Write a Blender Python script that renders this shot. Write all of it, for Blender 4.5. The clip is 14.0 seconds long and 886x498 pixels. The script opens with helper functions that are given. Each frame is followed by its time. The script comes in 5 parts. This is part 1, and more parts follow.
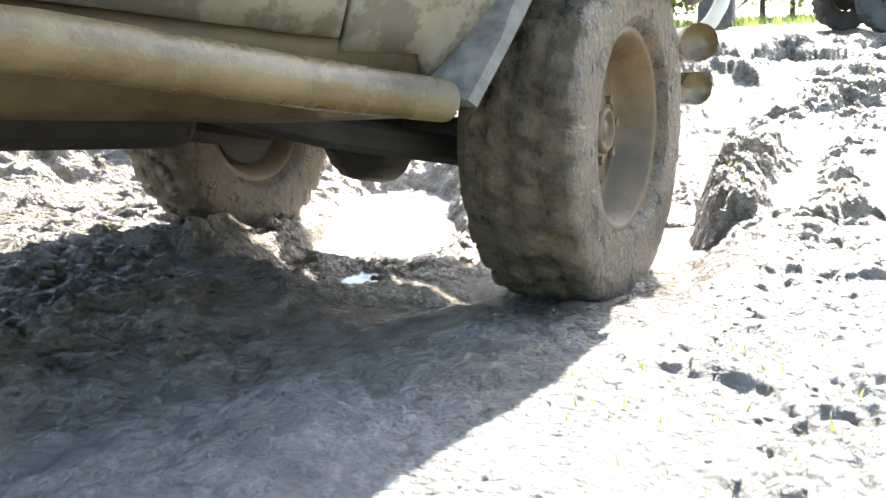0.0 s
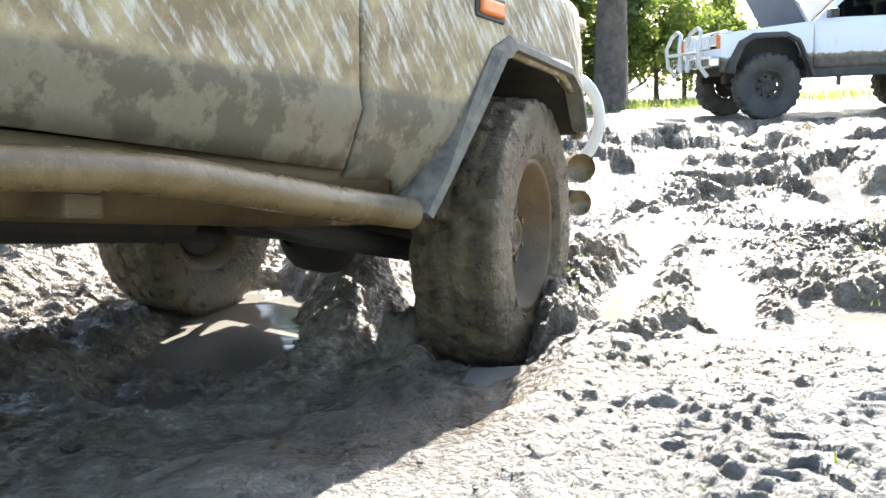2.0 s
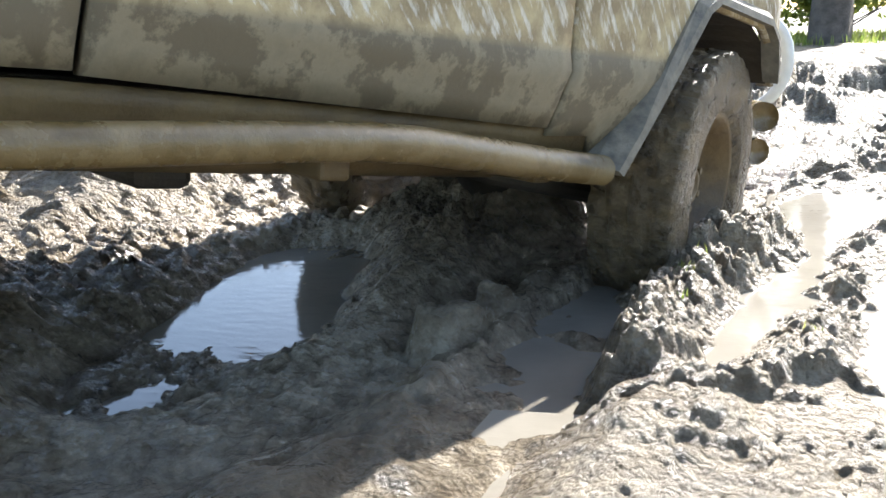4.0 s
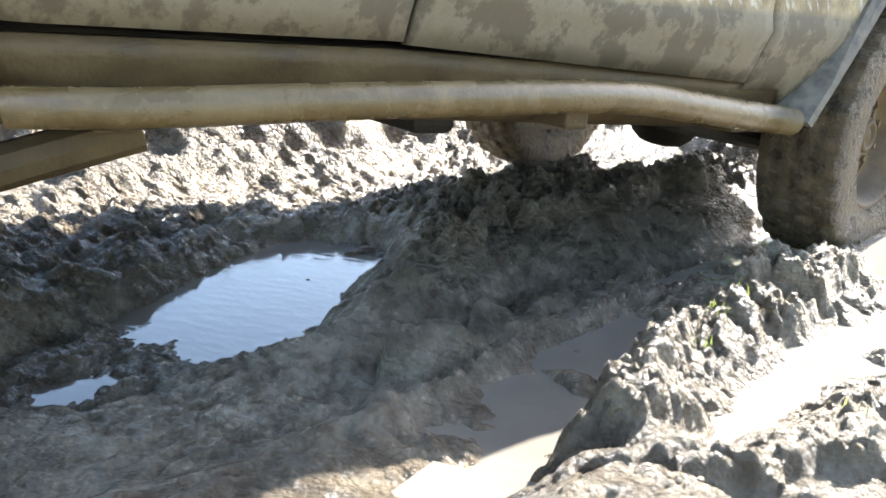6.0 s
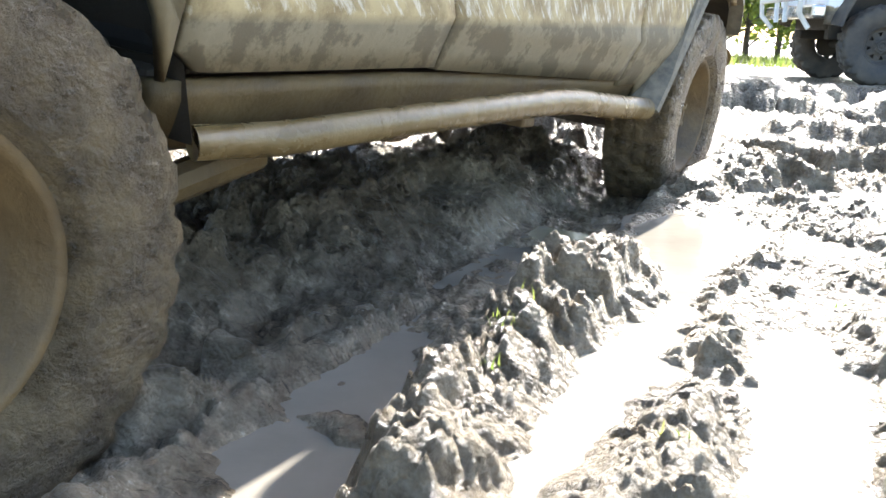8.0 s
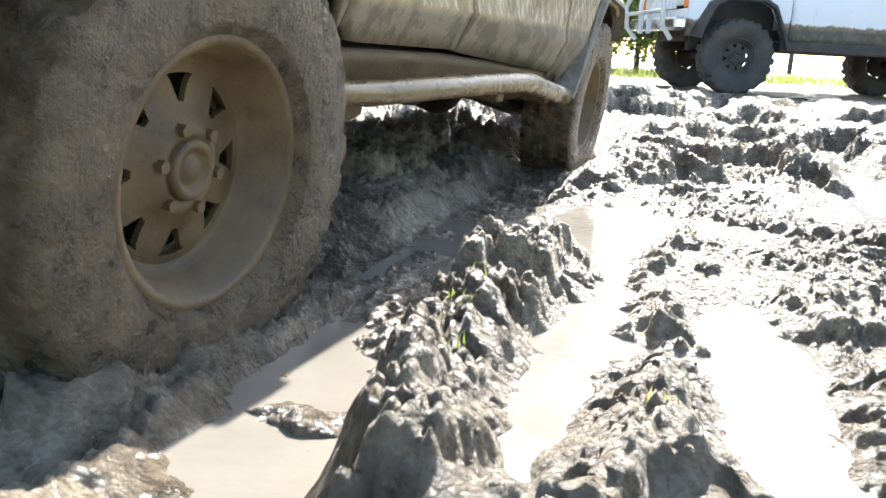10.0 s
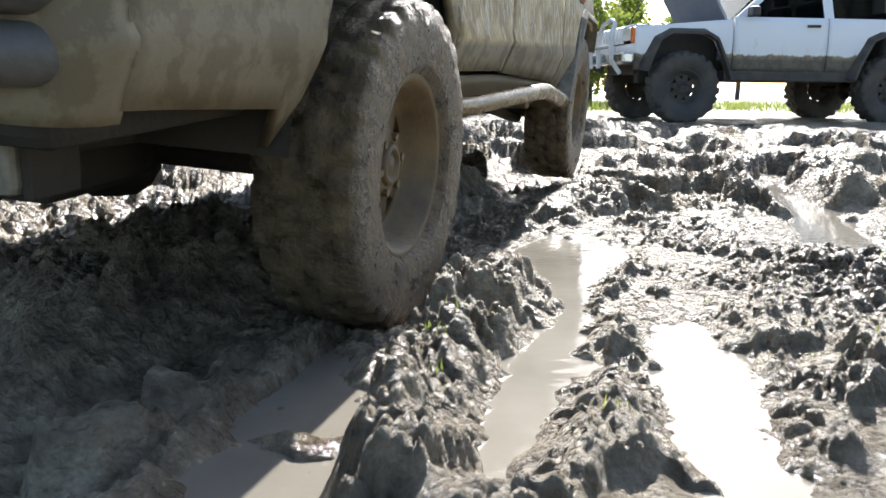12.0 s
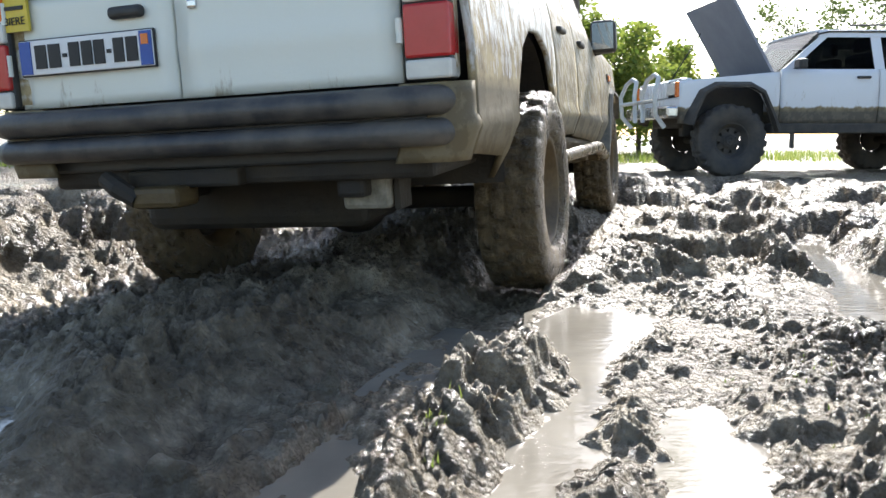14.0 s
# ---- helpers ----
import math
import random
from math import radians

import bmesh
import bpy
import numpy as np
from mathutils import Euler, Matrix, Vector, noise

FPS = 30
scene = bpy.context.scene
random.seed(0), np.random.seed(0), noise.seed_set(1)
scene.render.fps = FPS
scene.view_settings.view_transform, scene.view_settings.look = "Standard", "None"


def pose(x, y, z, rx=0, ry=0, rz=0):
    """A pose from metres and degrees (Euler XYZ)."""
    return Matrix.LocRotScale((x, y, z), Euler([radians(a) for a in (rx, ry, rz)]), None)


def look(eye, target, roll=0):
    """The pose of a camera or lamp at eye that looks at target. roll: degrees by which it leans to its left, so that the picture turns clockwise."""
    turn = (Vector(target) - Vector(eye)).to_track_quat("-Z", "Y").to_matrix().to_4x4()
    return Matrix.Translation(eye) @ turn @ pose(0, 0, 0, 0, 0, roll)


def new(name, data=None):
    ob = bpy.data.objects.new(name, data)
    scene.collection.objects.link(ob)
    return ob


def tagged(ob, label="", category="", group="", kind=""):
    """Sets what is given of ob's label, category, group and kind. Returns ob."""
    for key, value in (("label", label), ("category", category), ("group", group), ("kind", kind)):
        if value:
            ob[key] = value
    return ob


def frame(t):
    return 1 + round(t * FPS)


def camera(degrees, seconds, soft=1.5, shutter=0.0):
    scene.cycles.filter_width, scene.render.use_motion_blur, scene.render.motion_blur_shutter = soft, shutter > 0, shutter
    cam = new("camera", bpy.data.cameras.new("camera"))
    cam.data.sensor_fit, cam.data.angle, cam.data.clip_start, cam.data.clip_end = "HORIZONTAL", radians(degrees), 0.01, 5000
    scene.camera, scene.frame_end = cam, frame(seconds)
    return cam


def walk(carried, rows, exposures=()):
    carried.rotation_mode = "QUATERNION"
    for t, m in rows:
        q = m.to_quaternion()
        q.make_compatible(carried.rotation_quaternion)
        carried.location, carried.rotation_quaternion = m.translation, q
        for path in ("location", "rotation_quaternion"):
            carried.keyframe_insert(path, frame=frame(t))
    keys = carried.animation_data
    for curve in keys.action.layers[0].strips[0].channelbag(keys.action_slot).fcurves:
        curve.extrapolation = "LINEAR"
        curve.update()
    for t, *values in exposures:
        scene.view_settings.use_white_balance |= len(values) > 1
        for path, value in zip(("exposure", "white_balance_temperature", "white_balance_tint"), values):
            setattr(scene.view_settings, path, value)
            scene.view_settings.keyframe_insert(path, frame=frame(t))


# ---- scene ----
cam = camera(56.6, 14.0)
PATH = [
    (0, (0.349, 0.582, 0.58), (0.214, 2.502, 0.037), -3.5),
    (0.5, (0.413, 0.581, 0.607), (0.485, 2.517, 0.112), -3.3),
    (1, (0.472, 0.583, 0.634), (0.648, 2.516, 0.152), -1.5),
    (1.5, (0.52, 0.623, 0.655), (0.64, 2.555, 0.151), -2.4),
    (2, (0.624, 0.658, 0.674), (0.69, 2.619, 0.287), -2.7),
    (2.5, (0.714, 0.775, 0.721), (0.596, 2.73, 0.314), -0.9),
    (3, (0.804, 0.876, 0.74), (0.606, 2.796, 0.217), 0.3),
    (3.5, (0.906, 1.105, 0.71), (0.556, 3.003, 0.185), -3.1),
    (4, (0.957, 1.34, 0.646), (0.564, 3.227, 0.111), -1.9),
    (4.2, (0.975, 1.419, 0.625), (0.613, 3.319, 0.115), -0.4),
    (6.3, (1.134, 1.72, 0.595), (0.492, 3.531, 0.042), 1.7),
    (6.5, (1.134, 1.765, 0.596), (0.56, 3.586, 0.001), 1.9),
    (7, (1.16, 1.848, 0.607), (0.797, 3.751, 0.109), -1.5),
    (7.5, (1.112, 1.955, 0.556), (0.893, 3.87, 0.023), 0.7),
    (8, (1.1, 2.016, 0.524), (1.011, 3.944, 0.002), 2.1),
    (8.5, (1.077, 2.089, 0.478), (1.086, 4.024, -0.027), 2.8),
    (9, (1.051, 2.134, 0.45), (1.133, 4.076, -0.024), 4.0),
    (9.2, (1.032, 2.144, 0.441), (1.173, 4.079, -0.043), 3.8),
    (11.3, (0.916, 1.884, 0.477), (1.174, 3.816, 0.029), 2.5),
    (11.5, (0.915, 1.889, 0.48), (1.183, 3.823, 0.047), 2.2),
    (12, (0.932, 1.903, 0.488), (1.237, 3.841, 0.097), 0.6),
    (12.5, (0.95, 1.915, 0.497), (1.281, 3.856, 0.146), 0.4),
    (13, (0.974, 1.918, 0.519), (1.317, 3.864, 0.209), 0.6),
    (13.5, (1.004, 1.915, 0.541), (1.265, 3.875, 0.24), -0.6),
    (14, (1.028, 1.906, 0.557), (1.209, 3.879, 0.284), -0.2),
]
walk(cam, [(t, look(eye, target, roll)) for t, eye, target, roll in PATH],
     exposures=[(0, 2.65), (1.5, 2.4), (3, 1.95), (4.2, 2.0), (6.3, 2.47), (9.2, 2.37), (11.3, 1.3), (14, 1.2)])

# the driven off-roader: seconds, place of the rear axle on the ground, yaw, pitch, roll
DRIVE = [
    (0.0, -1.901, 0.678, 0.173, -40.31, -4.99, -0.92),
    (0.5, -1.798, 0.732, 0.229, -39.03, -6.50, -0.95),
    (1.0, -1.711, 0.837, 0.239, -39.31, -6.81, -1.23),
    (1.5, -1.610, 0.965, 0.203, -38.44, -6.79, -0.71),
    (2.0, -1.501, 1.153, 0.216, -37.69, -7.24, -0.62),
    (2.5, -1.409, 1.255, 0.182, -36.06, -6.61, 0.28),
    (3.0, -1.312, 1.341, 0.179, -34.92, -6.28, 1.57),
    (3.5, -1.167, 1.524, 0.126, -33.17, -5.70, 2.19),
    (4.0, -1.078, 1.786, 0.129, -33.10, -6.34, 2.85),
    (4.2, -1.025, 1.890, 0.071, -32.54, -5.29, 2.60),
    (6.3, -0.672, 2.619, -0.048, -33.10, 0.03, 3.27),
    (6.5, -0.624, 2.704, -0.066, -32.85, 0.49, 3.77),
    (7.0, -0.498, 2.877, -0.061, -32.59, -0.58, 3.43),
    (7.5, -0.413, 3.113, -0.108, -32.12, 0.37, 4.78),
    (8.0, -0.334, 3.256, -0.129, -31.04, 0.75, 5.59),
    (9.0, -0.182, 3.511, -0.132, -29.38, 0.19, 5.98),
    (11.5, 0.205, 4.208, -0.094, -27.66, 0.76, 4.12),
    (12.0, 0.356, 4.297, -0.094, -26.86, 2.32, 3.31),
    (12.5, 0.494, 4.489, -0.099, -25.00, 1.13, 2.56),
    (13.2, 0.731, 4.984, -0.123, -23.66, 1.04, -0.71),
    (13.5, 0.833, 5.190, -0.119, -24.09, 1.06, -1.25),
    (14.0, 0.973, 5.517, -0.138, -22.56, 1.42, -2.53),
]

# ---- light ----
SUN_AZ, SUN_EL = 25.0, 36.5   # degrees clockwise from +y, above the horizon
world = bpy.data.worlds.new("sky")
scene.world = world
world.use_nodes = True
wn = world.node_tree.nodes
sky = wn.new("ShaderNodeTexSky")
sky.sky_type = "NISHITA"
sky.sun_disc = False
sky.sun_elevation, sky.sun_rotation = radians(SUN_EL), radians(SUN_AZ)
sky.dust_density = 1.3
wn["Background"].inputs["Strength"].default_value = 0.125
world.node_tree.links.new(sky.outputs[0], wn["Background"].inputs["Color"])
sun = new("sun", bpy.data.lights.new("sun", "SUN"))
sun.data.energy, sun.data.angle, sun.data.color = 5.0, radians(0.53), (1.0, 0.975, 0.95)
a, e = radians(SUN_AZ), radians(SUN_EL)
sun.matrix_world = look((0, 0, 30), (-30 * math.sin(a) * math.cos(e), -30 * math.cos(a) * math.cos(e), 30 - 30 * math.sin(e)))


# ---- materials ----
def material(name):
    m = bpy.data.materials.new(name)
    m.use_nodes = True
    return m, m.node_tree.nodes, m.node_tree.links, m.node_tree.nodes["Principled BSDF"]


def noise_node(n, l, scale, detail=6, rough=0.6, coords="Object", stretch=None):
    tc = n.new("ShaderNodeTexCoord")
    tx = n.new("ShaderNodeTexNoise")
    tx.inputs["Scale"].default_value, tx.inputs["Detail"].default_value, tx.inputs["Roughness"].default_value = scale, detail, rough
    src = tc.outputs[coords]
    if stretch:
        mp = n.new("ShaderNodeMapping")
        mp.inputs["Scale"].default_value = stretch
        l.new(src, mp.inputs[0])
        src = mp.outputs[0]
    l.new(src, tx.inputs["Vector"])
    return tx


def ramp(n, l, fac, stops):
    r = n.new("ShaderNodeValToRGB")
    el = r.color_ramp.elements
    while len(el) < len(stops):
        el.new(0.5)
    for k, (p, c) in zip(el, stops):
        k.position = p
        k.color = (*c, 1) if len(c) == 3 else (c[0], c[0], c[0], 1)
    l.new(fac, r.inputs[0])
    return r


def plain(name, c1, c2, rough=(0.5, 0.8), scale=8, bump=0.2, bump_scale=60, metal=0.0, bump_dist=0.01):
    """Two tones in patches, with grain."""
    m, n, l, b = material(name)
    t1 = noise_node(n, l, scale)
    l.new(ramp(n, l, t1.outputs["Fac"], [(0.35, c1), (0.65, c2)]).outputs[0], b.inputs["Base Color"])
    l.new(ramp(n, l, t1.outputs["Fac"], [(0.3, (rough[0],)), (0.7, (rough[1],))]).outputs[0], b.inputs["Roughness"])
    b.inputs["Metallic"].default_value = metal
    if bump:
        t2 = noise_node(n, l, bump_scale, 8, 0.65)
        bp = n.new("ShaderNodeBump")
        bp.inputs["Strength"].default_value, bp.inputs["Distance"].default_value = bump, bump_dist
        l.new(t2.outputs["Fac"], bp.inputs["Height"])
        l.new(bp.outputs[0], b.inputs["Normal"])
    return m


def mud_ground():
    """Wet churned mud, paler and drier on the firm ground at the edge of the pit, with a crumbly relief."""
    m, n, l, b = material("wet_mud")

    def math_node(op, x, y, z=None):
        k = n.new("ShaderNodeMath")
        k.operation = op
        for s, v in zip(k.inputs, (x, y, z)):
            if v is None:
                continue
            if isinstance(v, (int, float)):
                s.default_value = v
            else:
                l.new(v, s)
        return k.outputs[0]
    t1 = noise_node(n, l, 0.9, 9, 0.62)
    t2 = noise_node(n, l, 16, 10, 0.7)
    mix = math_node("MULTIPLY_ADD", t1.outputs["Fac"], 0.5, math_node("MULTIPLY", t2.outputs["Fac"], 0.5))
    wet = ramp(n, l, mix, [(0.38, (0.082, 0.062, 0.040)), (0.50, (0.235, 0.190, 0.130)), (0.61, (0.48, 0.405, 0.29))])
    dry = ramp(n, l, mix, [(0.36, (0.20, 0.185, 0.155)), (0.50, (0.36, 0.335, 0.285)), (0.62, (0.50, 0.47, 0.41))])
    tc = n.new("ShaderNodeTexCoord")
    sep = n.new("ShaderNodeSeparateXYZ")
    l.new(tc.outputs["Object"], sep.inputs[0])
    edge = noise_node(n, l, 2.2, 8, 0.65)
    firm = math_node("SUBTRACT", math_node("MULTIPLY_ADD", sep.outputs["X"], 0.30, math_node("MULTIPLY", edge.outputs["Fac"], 1.5)), sep.outputs["Y"])
    firm = ramp(n, l, math_node("ADD", math_node("MULTIPLY", firm, 0.7), 1.3), [(0.35, (0.0,)), (0.75, (1.0,))])
    mx = n.new("ShaderNodeMix")
    mx.data_type = "RGBA"
    l.new(firm.outputs[0], mx.inputs["Factor"])
    l.new(wet.outputs[0], mx.inputs["A"])
    l.new(dry.outputs[0], mx.inputs["B"])
    l.new(mx.outputs["Result"], b.inputs["Base Color"])
    level = math_node("MULTIPLY_ADD", edge.outputs["Fac"], 0.08, sep.outputs["Z"])
    slick = ramp(n, l, math_node("MULTIPLY_ADD", level, -8.0, 0.45), [(0.30, (0.0,)), (0.75, (1.0,))]).outputs[0]
    gloss = math_node("MULTIPLY_ADD", firm.outputs[0], 0.3, ramp(n, l, mix, [(0.38, (0.2,)), (0.58, (0.52,))]).outputs[0])
    l.new(math_node("MULTIPLY", gloss, math_node("MULTIPLY_ADD", slick, -0.45, 1.0)), b.inputs["Roughness"])
    # crumbs: warped cells at two sizes over a fine grain
    warp = noise_node(n, l, 22, 6, 0.65)
    wv = n.new("ShaderNodeVectorMath")
    wv.operation = "MULTIPLY_ADD"
    wv.inputs[1].default_value = (0.014, 0.014, 0.014)
    l.new(warp.outputs["Color"], wv.inputs[0])
    l.new(tc.outputs["Object"], wv.inputs[2])
    heights = []
    for scale in (42, 105):
        vo = n.new("ShaderNodeTexVoronoi")
        vo.inputs["Scale"].default_value = scale
        l.new(wv.outputs[0], vo.inputs["Vector"])
        heights.append(math_node("MULTIPLY", vo.outputs["Distance"], -0.75 * (42 / scale) ** 0.7))
    t3 = noise_node(n, l, 55, 12, 0.8)
    hsum = math_node("ADD", math_node("ADD", heights[0], heights[1]), math_node("MULTIPLY", t3.outputs["Fac"], 0.7))
    bp = n.new("ShaderNodeBump")
    bp.inputs["Strength"].default_value, bp.inputs["Distance"].default_value = 1.0, 0.035
    l.new(math_node("MULTIPLY", hsum, math_node("MULTIPLY_ADD", slick, -0.6, 1.0)), bp.inputs["Height"])
    l.new(bp.outputs[0], b.inputs["Normal"])
    return m


def muddy_paint(name, paint, mud1, mud2, low, high, streak=9.0, over=0.07, scraped=0.0):
    """White paint over which mud lies thick low down and in runs and splashes higher up. On the doors the low tone also
    holds painted shade.
    """
    m, n, l, b = material(name)
    tc = n.new("ShaderNodeTexCoord")
    sep = n.new("ShaderNodeSeparateXYZ")
    l.new(tc.outputs["Object"], sep.inputs[0])
    high_up = n.new("ShaderNodeMapRange")
    high_up.inputs["From Min"].default_value, high_up.inputs["From Max"].default_value = high, high + 0.40
    high_up.inputs["To Min"].default_value, high_up.inputs["To Max"].default_value = 0.10, -0.05
    l.new(sep.outputs["Z"], high_up.inputs["Value"])
    height = n.new("ShaderNodeMapRange")
    height.inputs["From Min"].default_value, height.inputs["From Max"].default_value = low, high
    height.inputs["To Min"].default_value, height.inputs["To Max"].default_value = 0.55, over
    l.new(sep.outputs["Z"], height.inputs["Value"])
    runs = noise_node(n, l, streak, 10, 0.72, stretch=(1, 1, 0.30))
    both = n.new("ShaderNodeMath")
    both.operation = "ADD"
    l.new(height.outputs[0], both.inputs[0])
    l.new(high_up.outputs[0], both.inputs[1])
    add = n.new("ShaderNodeMath")
    add.operation = "ADD"
    l.new(both.outputs[0], add.inputs[0])
    l.new(runs.outputs["Fac"], add.inputs[1])
    # slanting scrape marks in the thinner mud higher up
    slant = n.new("ShaderNodeMapping")
    slant.inputs["Rotation"].default_value = (radians(-38), 0, 0)
    l.new(tc.outputs["Object"], slant.inputs[0])
    thin = n.new("ShaderNodeMapping")
    thin.inputs["Scale"].default_value = (1, 26, 3.2)
    l.new(slant.outputs[0], thin.inputs[0])
    scrape = n.new("ShaderNodeTexNoise")
    scrape.inputs["Scale"].default_value, scrape.inputs["Detail"].default_value = 2.6, 4
    l.new(thin.outputs[0], scrape.inputs["Vector"])
    cut = n.new("ShaderNodeMath")
    cut.operation = "MULTIPLY_ADD"
    l.new(ramp(n, l, scrape.outputs["Fac"], [(0.36, (0.0,)), (0.62, (1.0,))]).outputs[0], cut.inputs[0])
    cut.inputs[1].default_value = 0.30 * scraped
    cut.inputs[2].default_value = -0.07 * scraped
    marks = n.new("ShaderNodeMath")
    marks.operation = "ADD"
    l.new(add.outputs[0], marks.inputs[0])
    l.new(cut.outputs[0], marks.inputs[1])
    mask = ramp(n, l, marks.outputs[0], [(0.59 - 0.07 * scraped, (0.0,)), (0.71 + 0.05 * scraped, (1.0,))])
    t2 = noise_node(n, l, 9, 10, 0.68)
    mud = ramp(n, l, t2.outputs["Fac"], [(0.47, mud1), (0.53, mud2), (0.64, tuple(c * 0.85 for c in mud2))])
    gold = ramp(n, l, t2.outputs["Fac"], [(0.40, (0.20, 0.145, 0.07)), (0.60, (0.40, 0.32, 0.17))])
    zone = ramp(n, l, height.outputs[0], [(over + 0.04, (1.0,)), (0.42, (0.0,))])
    md = n.new("ShaderNodeMix")
    md.data_type = "RGBA"
    l.new(zone.outputs[0], md.inputs["Factor"])
    l.new(mud.outputs[0], md.inputs["A"])
    l.new(gold.outputs[0], md.inputs["B"])
    mx = n.new("ShaderNodeMix")
    mx.data_type = "RGBA"
    mx.inputs["A"].default_value = (*paint, 1)
    l.new(mask.outputs[0], mx.inputs["Factor"])
    l.new(md.outputs["Result"], mx.inputs["B"])
    l.new(mx.outputs["Result"], b.inputs["Base Color"])
    l.new(ramp(n, l, mask.outputs[0], [(0.0, (0.28,)), (1.0, (0.62,))]).outputs[0], b.inputs["Roughness"])
    t3 = noise_node(n, l, 55, 8, 0.7)
    hm = n.new("ShaderNodeMath")
    hm.operation = "MULTIPLY_ADD"
    l.new(t3.outputs["Fac"], hm.inputs[0])
    hm.inputs[1].default_value = 0.35
    l.new(mask.outputs[0], hm.inputs[2])
    bp = n.new("ShaderNodeBump")
    bp.inputs["Strength"].default_value, bp.inputs["Distance"].default_value = 0.45, 0.006
    l.new(hm.outputs[0], bp.inputs["Height"])
    l.new(bp.outputs[0], b.inputs["Normal"])
    return m


def glass(name, tint=(0.5, 0.55, 0.55)):
    m, n, l, b = material(name)
    b.inputs["Base Color"].default_value = (*tint, 1)
    b.inputs["Transmission Weight"].default_value = 1.0
    b.inputs["Roughness"].default_value = 0.03
    b.inputs["IOR"].default_value = 1.1
    b.inputs["Specular IOR Level"].default_value = 0.8
    return m


def muddy_water():
    m, n, l, b = material("muddy_water")
    t = noise_node(n, l, 2.0, 5)
    l.new(ramp(n, l, t.outputs["Fac"], [(0.35, (0.21, 0.19, 0.155)), (0.65, (0.28, 0.255, 0.21))]).outputs[0], b.inputs["Base Color"])
    b.inputs["Roughness"].default_value = 0.06
    b.inputs["Specular IOR Level"].default_value = 0.6
    t2 = noise_node(n, l, 14, 3, 0.5, stretch=(1, 2.2, 1))
    bp = n.new("ShaderNodeBump")
    bp.inputs["Strength"].default_value, bp.inputs["Distance"].default_value = 0.12, 0.01
    l.new(t2.outputs["Fac"], bp.inputs["Height"])
    l.new(bp.outputs[0], b.inputs["Normal"])
    return m


def leaf_material(name, c1, c2):
    m, n, l, b = material(name)
    g = n.new("ShaderNodeNewGeometry")
    l.new(ramp(n, l, g.outputs["Random Per Island"], [(0.0, c1), (1.0, c2)]).outputs[0], b.inputs["Base Color"])
    b.inputs["Roughness"].default_value = 0.55
    tr = n.new("ShaderNodeBsdfTranslucent")
    l.new(ramp(n, l, g.outputs["Random Per Island"], [(0.0, tuple(c * 1.5 for c in c1)), (1.0, tuple(c * 1.5 for c in c2))]).outputs[0], tr.inputs["Color"])
    mx = n.new("ShaderNodeMixShader")
    mx.inputs[0].default_value = 0.45
    l.new(b.outputs[0], mx.inputs[1])
    l.new(tr.outputs[0], mx.inputs[2])
    l.new(mx.outputs[0], n["Material Output"].inputs["Surface"])
    return m


MUD = mud_ground()
WATER = muddy_water()
# below the crease the mud tones also carry the tucked-under panel's shade
PAINT = muddy_paint("white_paint_mud_and_shade", (0.55, 0.51, 0.42), (0.115, 0.095, 0.060), (0.205, 0.175, 0.115), 0.715, 0.748, 38.0, 0.10, 1.0)
QUARTER = muddy_paint("white_quarter_with_mud", (0.62, 0.62, 0.59), (0.115, 0.088, 0.046), (0.165, 0.132, 0.075), 0.80, 0.87, 22.0, 0.10)
REAR_PAINT = muddy_paint("white_rear_paint", (0.72, 0.74, 0.67), (0.36, 0.31, 0.22), (0.5, 0.44, 0.33), 0.62, 0.86, 9.0, -0.08)
JEEP_PAINT = muddy_paint("white_estate_paint", (0.74, 0.76, 0.78), (0.10, 0.09, 0.07), (0.15, 0.13, 0.10), 0.70, 0.80, 9.0, -0.06)
TUBE = plain("mud_coated_steel", (0.10, 0.066, 0.023), (0.17, 0.122, 0.054), (0.15, 0.38), 11, 0.3, 50)
SILL = plain("mud_caked_sill", (0.06, 0.038, 0.013), (0.12, 0.083, 0.033), (0.45, 0.7), 8, 0.5, 40)
RIM = plain("mud_coated_rim", (0.070, 0.043, 0.016), (0.155, 0.104, 0.046), (0.4, 0.7), 9, 0.4, 60)
RUBBER = plain("muddy_rubber", (0.055, 0.039, 0.019), (0.17, 0.124, 0.064), (0.18, 0.55), 18, 1.0, 40, bump_dist=0.03)
DARK_RUBBER = plain("dark_muddy_rubber", (0.035, 0.033, 0.032), (0.09, 0.08, 0.065), (0.6, 0.9), 6, 0.5, 40)
BLACK_TUBE = plain("scuffed_black_paint", (0.03, 0.03, 0.033), (0.105, 0.095, 0.08), (0.3, 0.55), 7, 0.3, 60)
# dirty parts, coloured near black to deepen the shade underneath
UNDER = plain("shade_dark_underbody", (0.014, 0.012, 0.010), (0.045, 0.037, 0.026), (0.6, 0.9), 5, 0.6, 30)
FLARE = plain("muddy_grey_plastic", (0.085, 0.078, 0.06), (0.20, 0.178, 0.135), (0.5, 0.8), 22, 0.4, 60)
TRIM = plain("black_trim", (0.02, 0.02, 0.02), (0.04, 0.04, 0.038), (0.4, 0.6), 12, 0.1, 60)
CHROME = plain("dull_chrome", (0.6, 0.6, 0.6), (0.7, 0.7, 0.69), (0.18, 0.3), 6, 0.0, 40, metal=1.0)
MIRROR = plain("mirror_glass", (0.28, 0.29, 0.30), (0.32, 0.33, 0.34), (0.04, 0.08), 6, 0.0, metal=1.0)
GALVANISED = plain("muddy_galvanised_steel", (0.14, 0.125, 0.09), (0.28, 0.26, 0.21), (0.35, 0.6), 25, 0.3, 60)
GLASS = glass("window_glass")
DARK_GLASS = glass("dirty_tinted_glass", (0.06, 0.065, 0.065))
